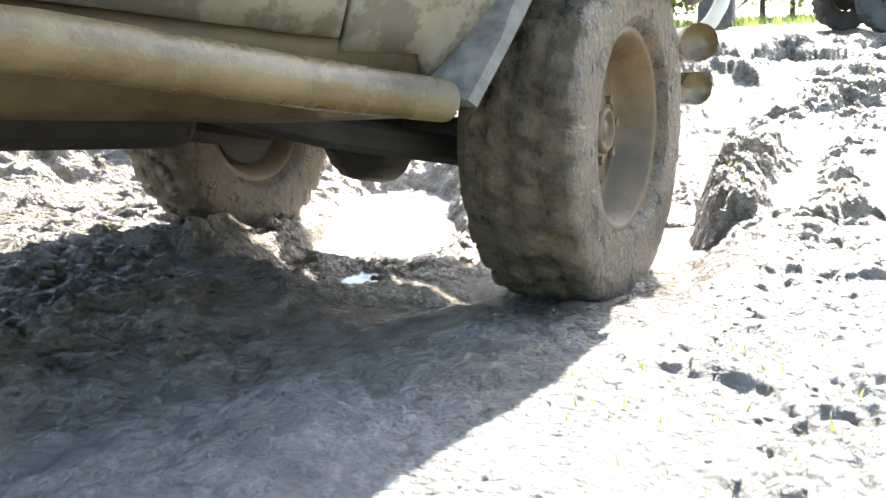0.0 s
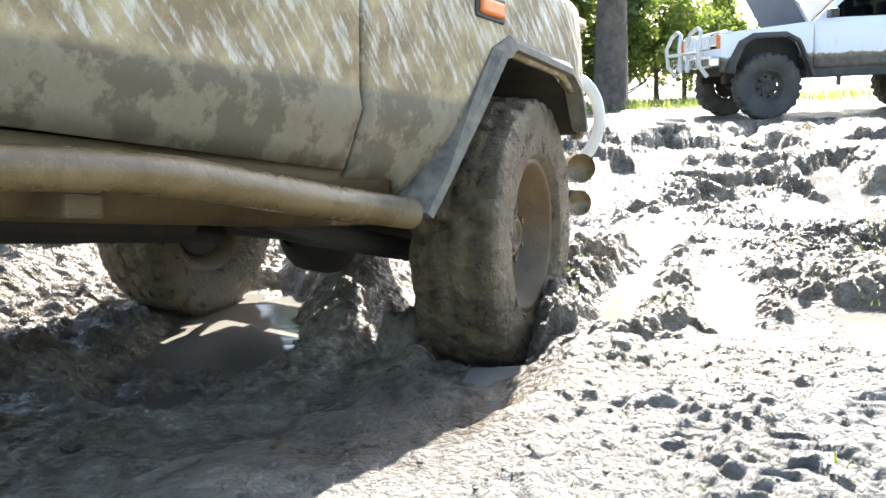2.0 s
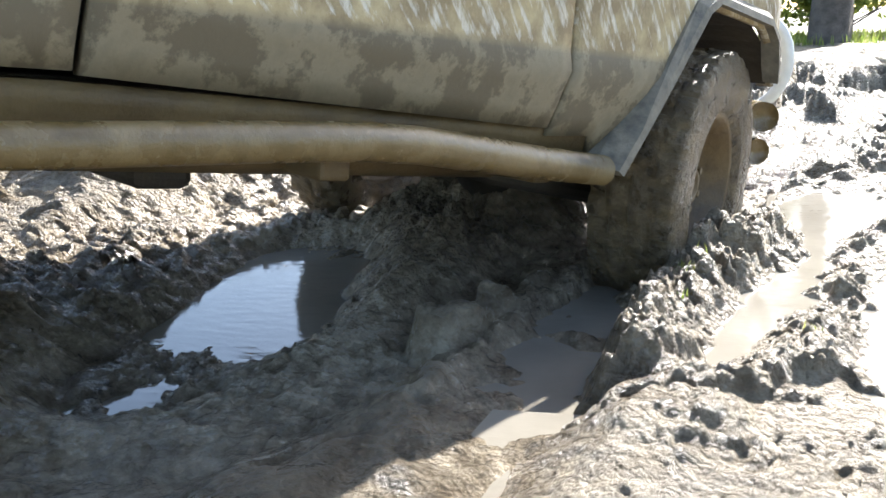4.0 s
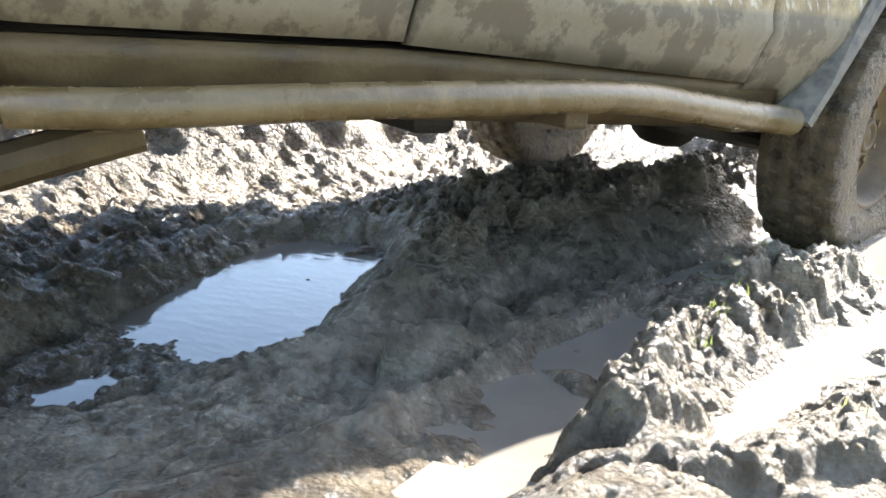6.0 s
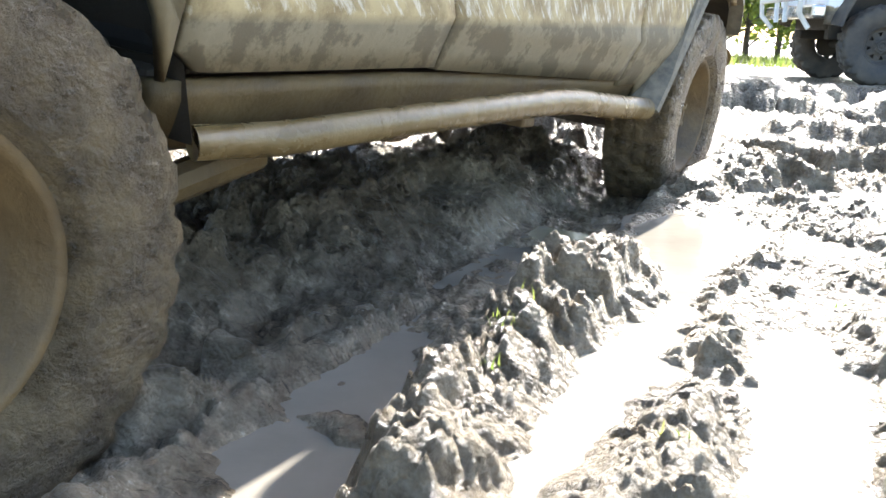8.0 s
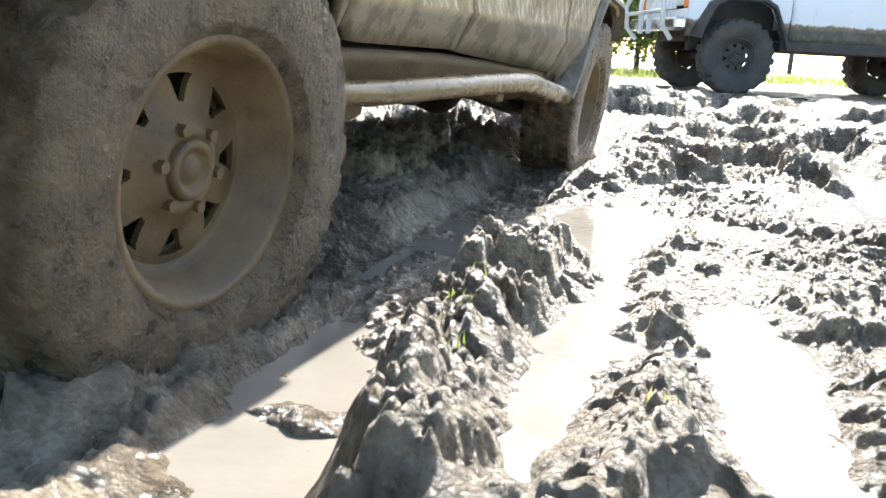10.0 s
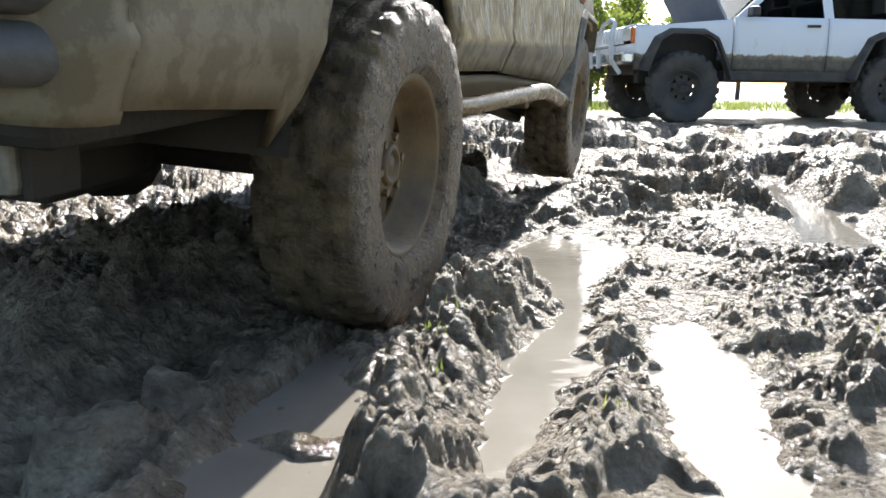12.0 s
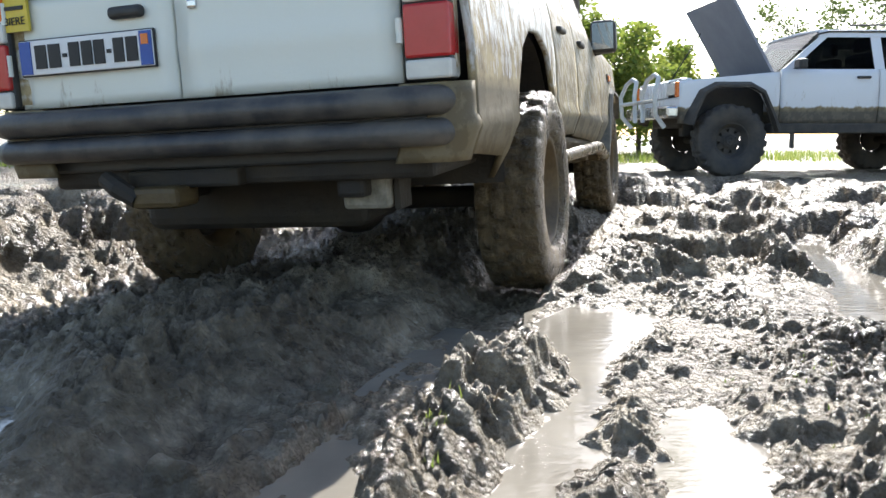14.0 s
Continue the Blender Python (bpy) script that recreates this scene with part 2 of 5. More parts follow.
LENS_RED = plain("red_lens", (0.42, 0.02, 0.02), (0.48, 0.03, 0.03), (0.12, 0.22), 10, 0.05, 80)
LENS_CLEAR = plain("clear_lens", (0.55, 0.55, 0.52), (0.65, 0.65, 0.6), (0.1, 0.2), 10, 0.05, 80)
LENS_ORANGE = plain("orange_lens", (0.70, 0.16, 0.02), (0.75, 0.2, 0.03), (0.15, 0.25), 10, 0.05, 80)
PLATE_WHITE = plain("plate_white", (0.72, 0.73, 0.73), (0.78, 0.78, 0.78), (0.3, 0.45), 20, 0.0)
PLATE_BLUE = plain("plate_blue", (0.02, 0.07, 0.33), (0.03, 0.09, 0.36), (0.3, 0.45), 20, 0.0)
INK = plain("black_ink", (0.015, 0.015, 0.015), (0.025, 0.025, 0.025), (0.5, 0.6), 20, 0.0)
STICKER = plain("yellow_sticker", (0.62, 0.48, 0.05), (0.68, 0.53, 0.07), (0.35, 0.5), 20, 0.0)
SEAT = plain("dark_cloth", (0.05, 0.05, 0.055), (0.08, 0.08, 0.085), (0.8, 0.9), 20, 0.2)
LEAF = leaf_material("spring_leaves", (0.10, 0.16, 0.03), (0.24, 0.27, 0.05))
FAR_LEAF = leaf_material("woodland_leaves", (0.045, 0.075, 0.02), (0.11, 0.14, 0.04))
GRASS = leaf_material("grass_blades", (0.12, 0.19, 0.03), (0.28, 0.30, 0.08))
BARK = plain("bark", (0.06, 0.05, 0.04), (0.13, 0.11, 0.09), (0.8, 0.95), 6, 0.8, 25, bump_dist=0.03)


# ---- mesh helpers ----
def part(name, bm, mat, parent=None, label="", smooth=False):
    me = bpy.data.meshes.new(name)
    bm.normal_update()
    bm.to_mesh(me)
    bm.free()
    me.materials.append(mat)
    if smooth:
        me.polygons.foreach_set("use_smooth", [True] * len(me.polygons))
    ob = new(name, me)
    ob.parent = parent
    if label:
        tagged(ob, label)
    return ob


def box(x0, x1, y0, y1, z0, z1, bev=0.0, seg=2, bm=None, m=None):
    bm = bm or bmesh.new()
    r = bmesh.ops.create_cube(bm, size=1)
    for v in r["verts"]:
        v.co = Vector(((x0 + x1) / 2 + v.co.x * (x1 - x0), (y0 + y1) / 2 + v.co.y * (y1 - y0), (z0 + z1) / 2 + v.co.z * (z1 - z0)))
    if bev:
        ed = list({e for v in r["verts"] for e in v.link_edges})
        out = bmesh.ops.bevel(bm, geom=ed, offset=bev, segments=seg, affect="EDGES", profile=0.5)
        vs = {v for f in out["faces"] for v in f.verts} | {v for v in r["verts"] if v.is_valid}
    else:
        vs = set(r["verts"])
    if m is not None:
        bmesh.ops.transform(bm, matrix=m, verts=list(vs))
    return bm


def tube(points, radius, seg=16, bm=None, caps=True, flat=1.0):
    """A round bar along a line of points; radius may be a list."""
    bm = bm or bmesh.new()
    pts = [Vector(p) for p in points]
    rad = radius if isinstance(radius, (list, tuple)) else [radius] * len(pts)
    rings = []
    side = None
    for i, p in enumerate(pts):
        d = (pts[min(i + 1, len(pts) - 1)] - pts[max(i - 1, 0)]).normalized()
        if side is None:
            side = d.cross(Vector((0, 0, 1)) if abs(d.z) < 0.9 else Vector((1, 0, 0))).normalized()
        side = (side - d * side.dot(d)).normalized()
        up = side.cross(d)
        rings.append([bm.verts.new(p + side * rad[i] * math.cos(k * math.tau / seg) + up * rad[i] * flat * math.sin(k * math.tau / seg)) for k in range(seg)])
    for r0, r1 in zip(rings, rings[1:]):
        for k in range(seg):
            bm.faces.new((r0[k], r0[(k + 1) % seg], r1[(k + 1) % seg], r1[k]))
    if caps:
        bm.faces.new(rings[0])
        bm.faces.new(rings[-1][::-1])
    return bm


def lathe(profile, seg=48, bm=None, closed=False):
    """Profile of (x, r), turned about the x axis."""
    bm = bm or bmesh.new()
    rings = [[bm.verts.new((x, r * math.cos(k * math.tau / seg), r * math.sin(k * math.tau / seg))) for k in range(seg)] for x, r in profile]
    pairs = list(zip(rings, rings[1:])) + ([(rings[-1], rings[0])] if closed else [])
    for r0, r1 in pairs:
        for k in range(seg):
            bm.faces.new((r0[k], r1[k], r1[(k + 1) % seg], r0[(k + 1) % seg]))
    return bm


def prism(outline, axis, c0, c1, bev=0.0, bm=None):
    """A flat outline (two coordinates) drawn out along an axis between c0 and c1."""
    bm = bm or bmesh.new()
    def put(p, c):
        return {"x": (c, p[0], p[1]), "y": (p[0], c, p[1]), "z": (p[0], p[1], c)}[axis]
    a0 = [bm.verts.new(put(p, c0)) for p in outline]
    a1 = [bm.verts.new(put(p, c1)) for p in outline]
    n = len(outline)
    fs = [bm.faces.new(a0), bm.faces.new(a1[::-1])]
    for k in range(n):
        fs.append(bm.faces.new((a0[k], a1[k], a1[(k + 1) % n], a0[(k + 1) % n])))
    bmesh.ops.recalc_face_normals(bm, faces=fs)
    if bev:
        bmesh.ops.bevel(bm, geom=list({e for f in fs for e in f.edges}), offset=bev, segments=2, affect="EDGES")
    return bm


def sheet(cols, thick, inward):
    """A panel from columns of points, with a back face set inward and closed edges."""
    bm = bmesh.new()
    f = [[bm.verts.new(p) for p in c] for c in cols]
    b = [[bm.verts.new(Vector(p) + Vector(inward) * thick) for p in c] for c in cols]
    nc, nr = len(cols), len(cols[0])
    for i in range(nc - 1):
        for j in range(nr - 1):
            bm.faces.new((f[i][j], f[i + 1][j], f[i + 1][j + 1], f[i][j + 1]))
            bm.faces.new((b[i][j + 1], b[i + 1][j + 1], b[i + 1][j], b[i][j]))
    for i in range(nc - 1):
        bm.faces.new((f[i + 1][0], f[i][0], b[i][0], b[i + 1][0]))
        bm.faces.new((f[i][-1], f[i + 1][-1], b[i + 1][-1], b[i][-1]))
    for j in range(nr - 1):
        bm.faces.new((f[0][j], f[0][j + 1], b[0][j + 1], b[0][j]))
        bm.faces.new((f[-1][j + 1], f[-1][j], b[-1][j], b[-1][j + 1]))
    bmesh.ops.recalc_face_normals(bm, faces=bm.faces[:])
    return bm


def curve_at(table, v):
    return float(np.interp(v, [t[0] for t in table], [t[1] for t in table]))


# ---- ground ----
def lattice(ix, iy, seed):
    h = (ix * 374761393 + iy * 668265263 + seed * 974711) & 0x7FFFFFFF
    h = ((h ^ (h >> 13)) * 1274126177) & 0x7FFFFFFF
    return ((h ^ (h >> 16)) & 0xFFFF) / 65535.0


def vnoise(x, y, seed):
    ix, iy = np.floor(x).astype(np.int64), np.floor(y).astype(np.int64)
    fx, fy = x - ix, y - iy
    fx, fy = fx * fx * (3 - 2 * fx), fy * fy * (3 - 2 * fy)
    a0 = lattice(ix, iy, seed) * (1 - fx) + lattice(ix + 1, iy, seed) * fx
    a1 = lattice(ix, iy + 1, seed) * (1 - fx) + lattice(ix + 1, iy + 1, seed) * fx
    return a0 * (1 - fy) + a1 * fy - 0.5


def along(px, py, line):
    """Distance from a line of (x, y, z) points, and the line's z there."""
    best = np.full(px.shape, 1e9)
    z = np.zeros(px.shape)
    for (x0, y0, z0), (x1, y1, z1) in zip(line, line[1:]):
        dx, dy = x1 - x0, y1 - y0
        t = np.clip(((px - x0) * dx + (py - y0) * dy) / (dx * dx + dy * dy), 0, 1)
        d = np.hypot(px - x0 - t * dx, py - y0 - t * dy)
        z = np.where(d < best, z0 + t * (z1 - z0), z)
        best = np.minimum(best, d)
    return best, z


def inside(px, py, poly, soft):
    """1 inside a polygon, 0 outside, with a soft edge."""
    sign = np.zeros(px.shape, bool)
    dist = np.full(px.shape, 1e9)
    for (x0, y0), (x1, y1) in zip(poly, poly[1:] + poly[:1]):
        cross = (y0 > py) != (y1 > py)
        with np.errstate(divide="ignore", invalid="ignore"):
            xi = (x1 - x0) * (py - y0) / (y1 - y0 if y1 != y0 else 1e-9) + x0
        sign ^= cross & (px < xi)
        dx, dy = x1 - x0, y1 - y0
        t = np.clip(((px - x0) * dx + (py - y0) * dy) / (dx * dx + dy * dy), 0, 1)
        dist = np.minimum(dist, np.hypot(px - x0 - t * dx, py - y0 - t * dy))
    s = np.where(sign, dist, -dist)
    return np.clip(s / soft * 0.5 + 0.5, 0, 1)


RUT_RIGHT_FRONT = [(0.1, 1.55, 0.07), (0.3, 1.95, 0.04), (0.45, 2.25, -0.02), (0.54, 2.45, -0.05), (0.66, 2.62, -0.06), (0.76, 2.8, -0.10), (0.84, 3.03, -0.15), (0.92, 3.3, -0.14), (0.97, 3.48, -0.12), (1.03, 3.7, -0.115), (1.2, 4.2, -0.12), (1.38, 4.7, -0.12), (1.64, 5.21, -0.11), (1.82, 5.67, -0.11), (2.18, 6.41, -0.08), (2.6, 7.16, -0.05), (2.9, 7.78, 0.02)]
RUT_RIGHT_REAR = [(-2.1, -0.5, 0.24), (-1.3, 0.2, 0.23), (-1.0, 0.5, 0.25), (-0.75, 0.83, 0.2), (-0.5, 1.15, 0.13), (-0.35, 1.5, 0.07), (-0.03, 2.2, -0.04), (0.24, 2.7, -0.11), (0.49, 3.13, -0.13), (0.85, 3.86, -0.1), (1.16, 4.18, -0.12)]
RUT_LEFT_FRONT = [(-0.95, 2.75, 0.02), (-0.75, 3.1, -0.04), (-0.58, 3.4, -0.09), (-0.44, 3.6, -0.12), (-0.31, 3.92, -0.14), (-0.25, 4.17, -0.12), (-0.08, 4.76, -0.1), (0.12, 5.1, -0.09), (0.28, 5.51, -0.08), (0.48, 6.1, -0.1), (0.85, 7.06, -0.03), (1.6, 8.4, 0.02)]
RUT_LEFT_REAR = [(-3.2, 0.6, 0.2), (-2.49, 1.18, 0.2), (-2.05, 1.7, 0.18), (-1.68, 2.31, 0.08), (-1.3, 3.03, 0.0), (-0.86, 3.9, -0.06), (-0.33, 4.65, -0.1), (0.26, 5.8, -0.12)]
HOLLOW = [(-0.1, 2.95, -0.15), (-0.04, 3.3, -0.19), (-0.08, 3.95, -0.17)]
POOLS = [
    [(1.58, 4.5), (1.72, 4.72), (1.96, 4.52), (1.72, 4.05), (1.58, 3.8), (1.47, 3.48), (1.41, 3.26), (1.27, 3.0), (1.15, 2.85), (1.12, 3.0), (1.2, 3.22), (1.33, 3.46), (1.52, 3.8), (1.55, 4.1)],
    [(1.67, 3.55), (1.77, 3.56), (1.79, 3.34), (1.68, 3.15), (1.56, 2.85), (1.45, 2.8), (1.46, 3.02), (1.55, 3.25), (1.61, 3.4)],
    [(3.13, 6.14), (3.42, 6.15), (3.25, 5.38), (2.95, 4.6), (2.64, 4.07), (2.5, 4.1), (2.76, 4.7), (2.95, 5.3)],
    [(2.24, 4.78), (2.32, 4.97), (2.5, 4.85), (2.42, 4.7)],
    [(0.69, 2.3), (0.76, 2.55), (0.83, 2.66), (0.91, 2.62), (0.84, 2.42)],
    [(2.2, 6.0), (2.7, 6.9), (2.95, 7.1), (2.5, 6.2)],
    [(1.75, 2.6), (1.95, 3.0), (2.05, 2.92), (1.9, 2.55)],
    [(0.58, 5.3), (0.78, 5.2), (0.98, 5.6), (1.08, 6.0), (0.9, 6.1), (0.72, 5.8)],
    [(-8.0, 10.2), (-4.0, 9.4), (-1.2, 10.0), (-0.8, 12.2), (-3.0, 14.0), (-8.0, 13.6)],
]


def height(px, py):
    dist = np.hypot(px - 1, py - 3)
    far = np.clip((dist - 4.5) / 5.0, 0, 1)
    h = 0.09 * far * far * (3 - 2 * far) * (py > 0)
    rough = 1.0 + 0.35 * np.clip((dist - 2.5) / 3.0, 0, 1) - 1.2 * np.clip((dist - 5.6) / 3.2, 0, 1)
    calm = np.clip((2.85 - py) / 0.4, 0, 1) * np.clip((px + 0.3) / 0.6, 0, 1)      # firm ground where the camera starts
    rough = rough * (1 - 0.8 * calm) * (1 - 0.55 * np.exp(-((px - 0.1) ** 2 + (py - 2.5) ** 2) / 0.36))
    h = h + 0.06 * np.clip((2.5 - py) / 0.6, 0, 1) * (py > 0)
    qx = px + 0.10 * vnoise(px * 2.9, py * 2.9, 41) + 0.035 * vnoise(px * 9.7, py * 9.7, 42)
    qy = py + 0.10 * vnoise(px * 2.9, py * 2.9, 43) + 0.035 * vnoise(px * 9.7, py * 9.7, 44)
    cx, cy = qx * 0.8 + qy * 0.6, qy * 0.8 - qx * 0.6
    h = h + rough * (0.09 * vnoise(px * 1.1, py * 1.1, 1) + 0.07 * vnoise(cx * 3.1, cy * 3.1, 2))
    # middle ridge between the ruts
    dm, _ = along(px, py, [(0.1, 2.6, 0), (0.42, 3.6, 0), (0.68, 4.4, 0), (1.0, 5.2, 0), (1.4, 6.3, 0), (2.0, 7.6, 0)])
    h = h + np.interp(py, [2.0, 2.4, 3.1, 3.9, 5.2, 6.5], [0.0, -0.08, -0.06, 0.02, 0.03, 0.02]) * np.exp(-(dm / 0.26) ** 2)
    # steep-faced shelf beyond the far rut, its edge broken
    edge = np.interp(py, [4.2, 4.9, 5.8, 7.0, 8.1], [-1.15, -0.80, -0.38, 0.16, 0.74])
    off = (edge - px) * 0.9 + 0.22 * vnoise(px * 2.7, py * 2.7, 62) + 0.10 * vnoise(px * 7.9, py * 7.9, 63)
    shelf = np.clip((off + 0.07) / 0.13, 0, 1) * (1 - np.clip((off - 0.8) / 1.2, 0, 1)) * np.clip((py - 4.2) / 0.6, 0, 1) * np.clip((8.9 - py) / 0.8, 0, 1)
    h = h + 0.19 * shelf
    # clods: flat-topped masses with steep broken sides
    def billow(x, y, f, seed):
        return np.abs(vnoise(x * f, y * f, seed)) * 4.0 - 0.66
    mass = vnoise(cx * 4.1, cy * 4.1, 3) + 0.5 * vnoise(qx * 8.9 + 0.3, qy * 8.9, 4) + 0.24 * vnoise(cx * 19, cy * 19, 45)
    step = np.clip((mass + 0.08) / 0.20, 0, 1)
    lump = 1.55 * step * step * (3 - 2 * step) - 0.85 + 0.7 * mass + 0.22 * billow(cx, cy, 9.7, 53)
    big = 1.0 + 1.25 * np.clip((dist - 2.4) / 2.5, 0, 1)
    flat = np.exp(-(((px - 2.0) / 0.7) ** 2 + ((py - 4.0) / 1.0) ** 2))
    h = h + rough * big * (1 - 0.6 * flat) * 0.041 * lump
    wob = 0.07 * vnoise(px * 4.7, py * 4.7, 8) + 0.03 * vnoise(px * 17, py * 17, 9)
    # wheel ruts
    for line, wide, steep in ((RUT_RIGHT_FRONT, 0.13, 0.85), (RUT_LEFT_FRONT, 0.20, 0.7), (RUT_RIGHT_REAR, 0.12, 0.6), (RUT_LEFT_REAR, 0.14, 0.7), (HOLLOW, 0.20, 0.7)):
        d, z = along(px, py, line)
        near = np.exp(-(d / 0.42) ** 2) * np.clip((z + 0.08) / 0.08, 0, 1)
        h = h * (1 - near) + z * near
        d = np.clip(d + wob, 0, None)
        wall = z + np.clip(d - wide, 0, None) * steep + 0.05 * vnoise(cx * 6, cy * 6, 13) + 0.03 * vnoise(qx * 13, qy * 13, 14)
        blend = np.clip((wall - h) / 0.05 + 0.5, 0, 1)
        h = wall * (1 - blend) + h * blend
        berm = np.exp(-((d - wide - 0.20) / 0.10) ** 2) * np.clip(-z * 6, 0, 1)
        h = h + 0.03 * berm
    # the floor of the pit between the wheel tracks, pressed flat by the car's belly
    belly = np.exp(-(((px - 0.15) / 0.45) ** 2 + ((py - 2.9) / 0.55) ** 2) ** 2)
    h = h - 0.75 * belly * np.clip(h + 0.115, 0, None)
    # lug prints on the walls, then small clods and crumbs everywhere
    dr, zr = along(px, py, RUT_RIGHT_FRONT)
    rut_x = np.interp(py, [q[1] for q in RUT_RIGHT_FRONT], [q[0] for q in RUT_RIGHT_FRONT])
    print_on = np.exp(-((dr - 0.24) / 0.09) ** 2) * (px < rut_x) * np.clip((py - 2.9) / 0.2, 0, 1) * np.clip((4.8 - py) / 0.3, 0, 1) * np.clip(0.9 + 1.6 * vnoise(px * 2.3, py * 2.3, 16), 0, 1)
    h = h + 0.013 * print_on * np.sin((px * 0.3 + py * 0.95) * 132 + 4 * vnoise(px * 3, py * 3, 15))
    crumb = billow(qx, qy, 15.3, 17) + 0.75 * billow(cx, cy, 27, 18) + 0.6 * billow(qx, qy, 46, 46)
    crumb = np.tanh(1.1 * crumb) * (1 - 0.7 * print_on)
    patch = np.clip(0.85 + 1.2 * vnoise(px * 2.1, py * 2.1, 19), 0.3, 1.4)
    fine = 1 - 0.1 * calm
    pit = np.minimum(np.minimum(dr, along(px, py, RUT_RIGHT_REAR)[0]), along(px, py, HOLLOW)[0])
    slurry = np.clip((pit - 0.08) / 0.36, 0.5, 1)
    # tread prints of an earlier car on the firm ground
    for line in ([(0.45, 1.2, 0), (1.3, 1.9, 0), (2.3, 2.6, 0)], [(0.9, 1.75, 0), (1.25, 2.15, 0), (1.7, 2.75, 0)]):
        dt, _ = along(px, py, line)
        run = px * 0.78 + py * 0.62
        h = h + 0.005 * np.clip((0.12 - dt) / 0.03, 0, 1) * np.clip(1.6 * np.sin(run * 120 + dt * 60), -1, 1) * np.clip(0.8 + 2 * vnoise(px * 3.3, py * 3.3, 61), 0, 1) * np.clip(calm, 0, 1)
    h = h + np.clip(rough + 0.25 * calm, 0.1, 2) * fine * slurry * (patch * 0.022 * crumb + 0.016 * vnoise(cx * 41, cy * 41, 6) + 0.012 * vnoise(qx * 67, qy * 67, 47) + 0.007 * billow(cx, cy, 61, 50) + 0.007 * vnoise(px * 103, py * 103, 51))
    # the bank between the rut and the puddle
    db, _ = along(px, py, [(0.98, 2.72, 0), (1.1, 3.05, 0), (1.17, 3.35, 0), (1.28, 3.65, 0), (1.4, 3.95, 0)])
    bank = np.exp(-(db / 0.13) ** 2) * np.clip((py - 2.55) / 0.45, 0.3, 1)
    h = np.maximum(h, (0.030 + 0.032 * lump + 0.026 * crumb + 0.014 * vnoise(qx * 23, qy * 23, 48) + 0.010 * vnoise(cx * 43, cy * 43, 49) + 0.011 * billow(qx, qy, 61, 52)) * np.clip(bank * 1.6, 0, 1) - 0.25 * (1 - np.clip(bank * 1.6, 0, 1)))
    # the lower ridge pressed up between the two wheel tracks
    dg, _ = along(px, py, [(0.58, 3.15, 0), (0.70, 3.36, 0), (0.82, 3.6, 0), (0.93, 3.85, 0)])
    ridge = np.clip(1.7 * np.exp(-((dg + wob) / 0.085) ** 2), 0, 1)
    h = np.maximum(h, (-0.040 + 0.028 * lump + 0.024 * crumb + 0.012 * vnoise(qx * 23, qy * 23, 64)) * ridge - 0.25 * (1 - ridge))
    # standing water
    inpool = np.zeros(px.shape)
    for poly in POOLS:
        inpool = np.maximum(inpool, inside(px + wob * 0.6, py + 0.5 * wob, poly, 0.085))
    dr = np.minimum(np.minimum(along(px, py, RUT_RIGHT_FRONT)[0], along(px, py, RUT_LEFT_FRONT)[0]), np.minimum(along(px, py, RUT_RIGHT_REAR)[0], along(px, py, RUT_LEFT_REAR)[0]))
    dr = np.minimum(dr, along(px, py, HOLLOW)[0])
    dry = np.clip((dr - 0.22) / 0.22, 0, 1) * (1 - np.clip(1.6 * belly, 0, 1))
    h = np.where(h < -0.012, h - 0.7 * dry * (h + 0.012), h)
    h = h * (1 - inpool) + (-0.085) * inpool
    return h


def axis_steps(lo, hi, step, end0, end1, near0, near1):
    c = list(np.arange(lo, hi, step))
    s = step
    while c[-1] < end1:
        s *= 1.018 if c[-1] < near1 else 1.15
        c.append(c[-1] + s)
    s = step
    while c[0] > end0:
        s *= 1.03 if c[0] > near0 else 1.15
        c.insert(0, c[0] - s)
    return np.array(c)


def build_ground():
    xs = axis_steps(-0.1, 2.4, 0.0062, -400, 400, -4, 9)
    ys = axis_steps(1.7, 4.8, 0.0062, -300, 600, 0.5, 14)
    gx, gy = np.meshgrid(xs, ys)
    gz = height(gx, gy)
    # overhang and raggedness of the lumps
    k = np.clip(1 - (np.hypot(gx - 1.2, gy - 3.4) - 3) / 3, 0, 1)
    gx2 = gx + k * 0.02 * vnoise(gx * 23, gy * 23, 21)
    gy2 = gy + k * 0.02 * vnoise(gx * 23, gy * 23, 22)
    nx, ny = len(xs), len(ys)
    co = np.stack([gx2, gy2, gz], -1).reshape(-1, 3)
    i = np.arange(nx * ny).reshape(ny, nx)
    quads = np.stack([i[:-1, :-1], i[:-1, 1:], i[1:, 1:], i[1:, :-1]], -1).reshape(-1, 4)
    me = bpy.data.meshes.new("ground")
    me.vertices.add(len(co))
    me.vertices.foreach_set("co", co.ravel())
    me.loops.add(quads.size)
    me.loops.foreach_set("vertex_index", quads.ravel().astype(np.int32))
    me.polygons.add(len(quads))
    me.polygons.foreach_set("loop_start", np.arange(0, quads.size, 4, dtype=np.int32))
    me.polygons.foreach_set("use_smooth", np.ones(len(quads), bool))
    me.update(calc_edges=True)
    me.materials.append(MUD)
    return tagged(new("ground", me), "churned wet grey-brown mud with deep wheel ruts and clods", "mud", kind="structure")


build_ground()


def water_sheet(poly, z, label):
    bm = bmesh.new()
    bm.faces.new([bm.verts.new((x, y, z)) for x, y in poly])
    bmesh.ops.recalc_face_normals(bm, faces=bm.faces[:])
    if bm.faces[:][0].normal.z < 0:
        bmesh.ops.reverse_faces(bm, faces=bm.faces[:])
    return tagged(part("water", bm, WATER), label, "puddle", kind="structure")


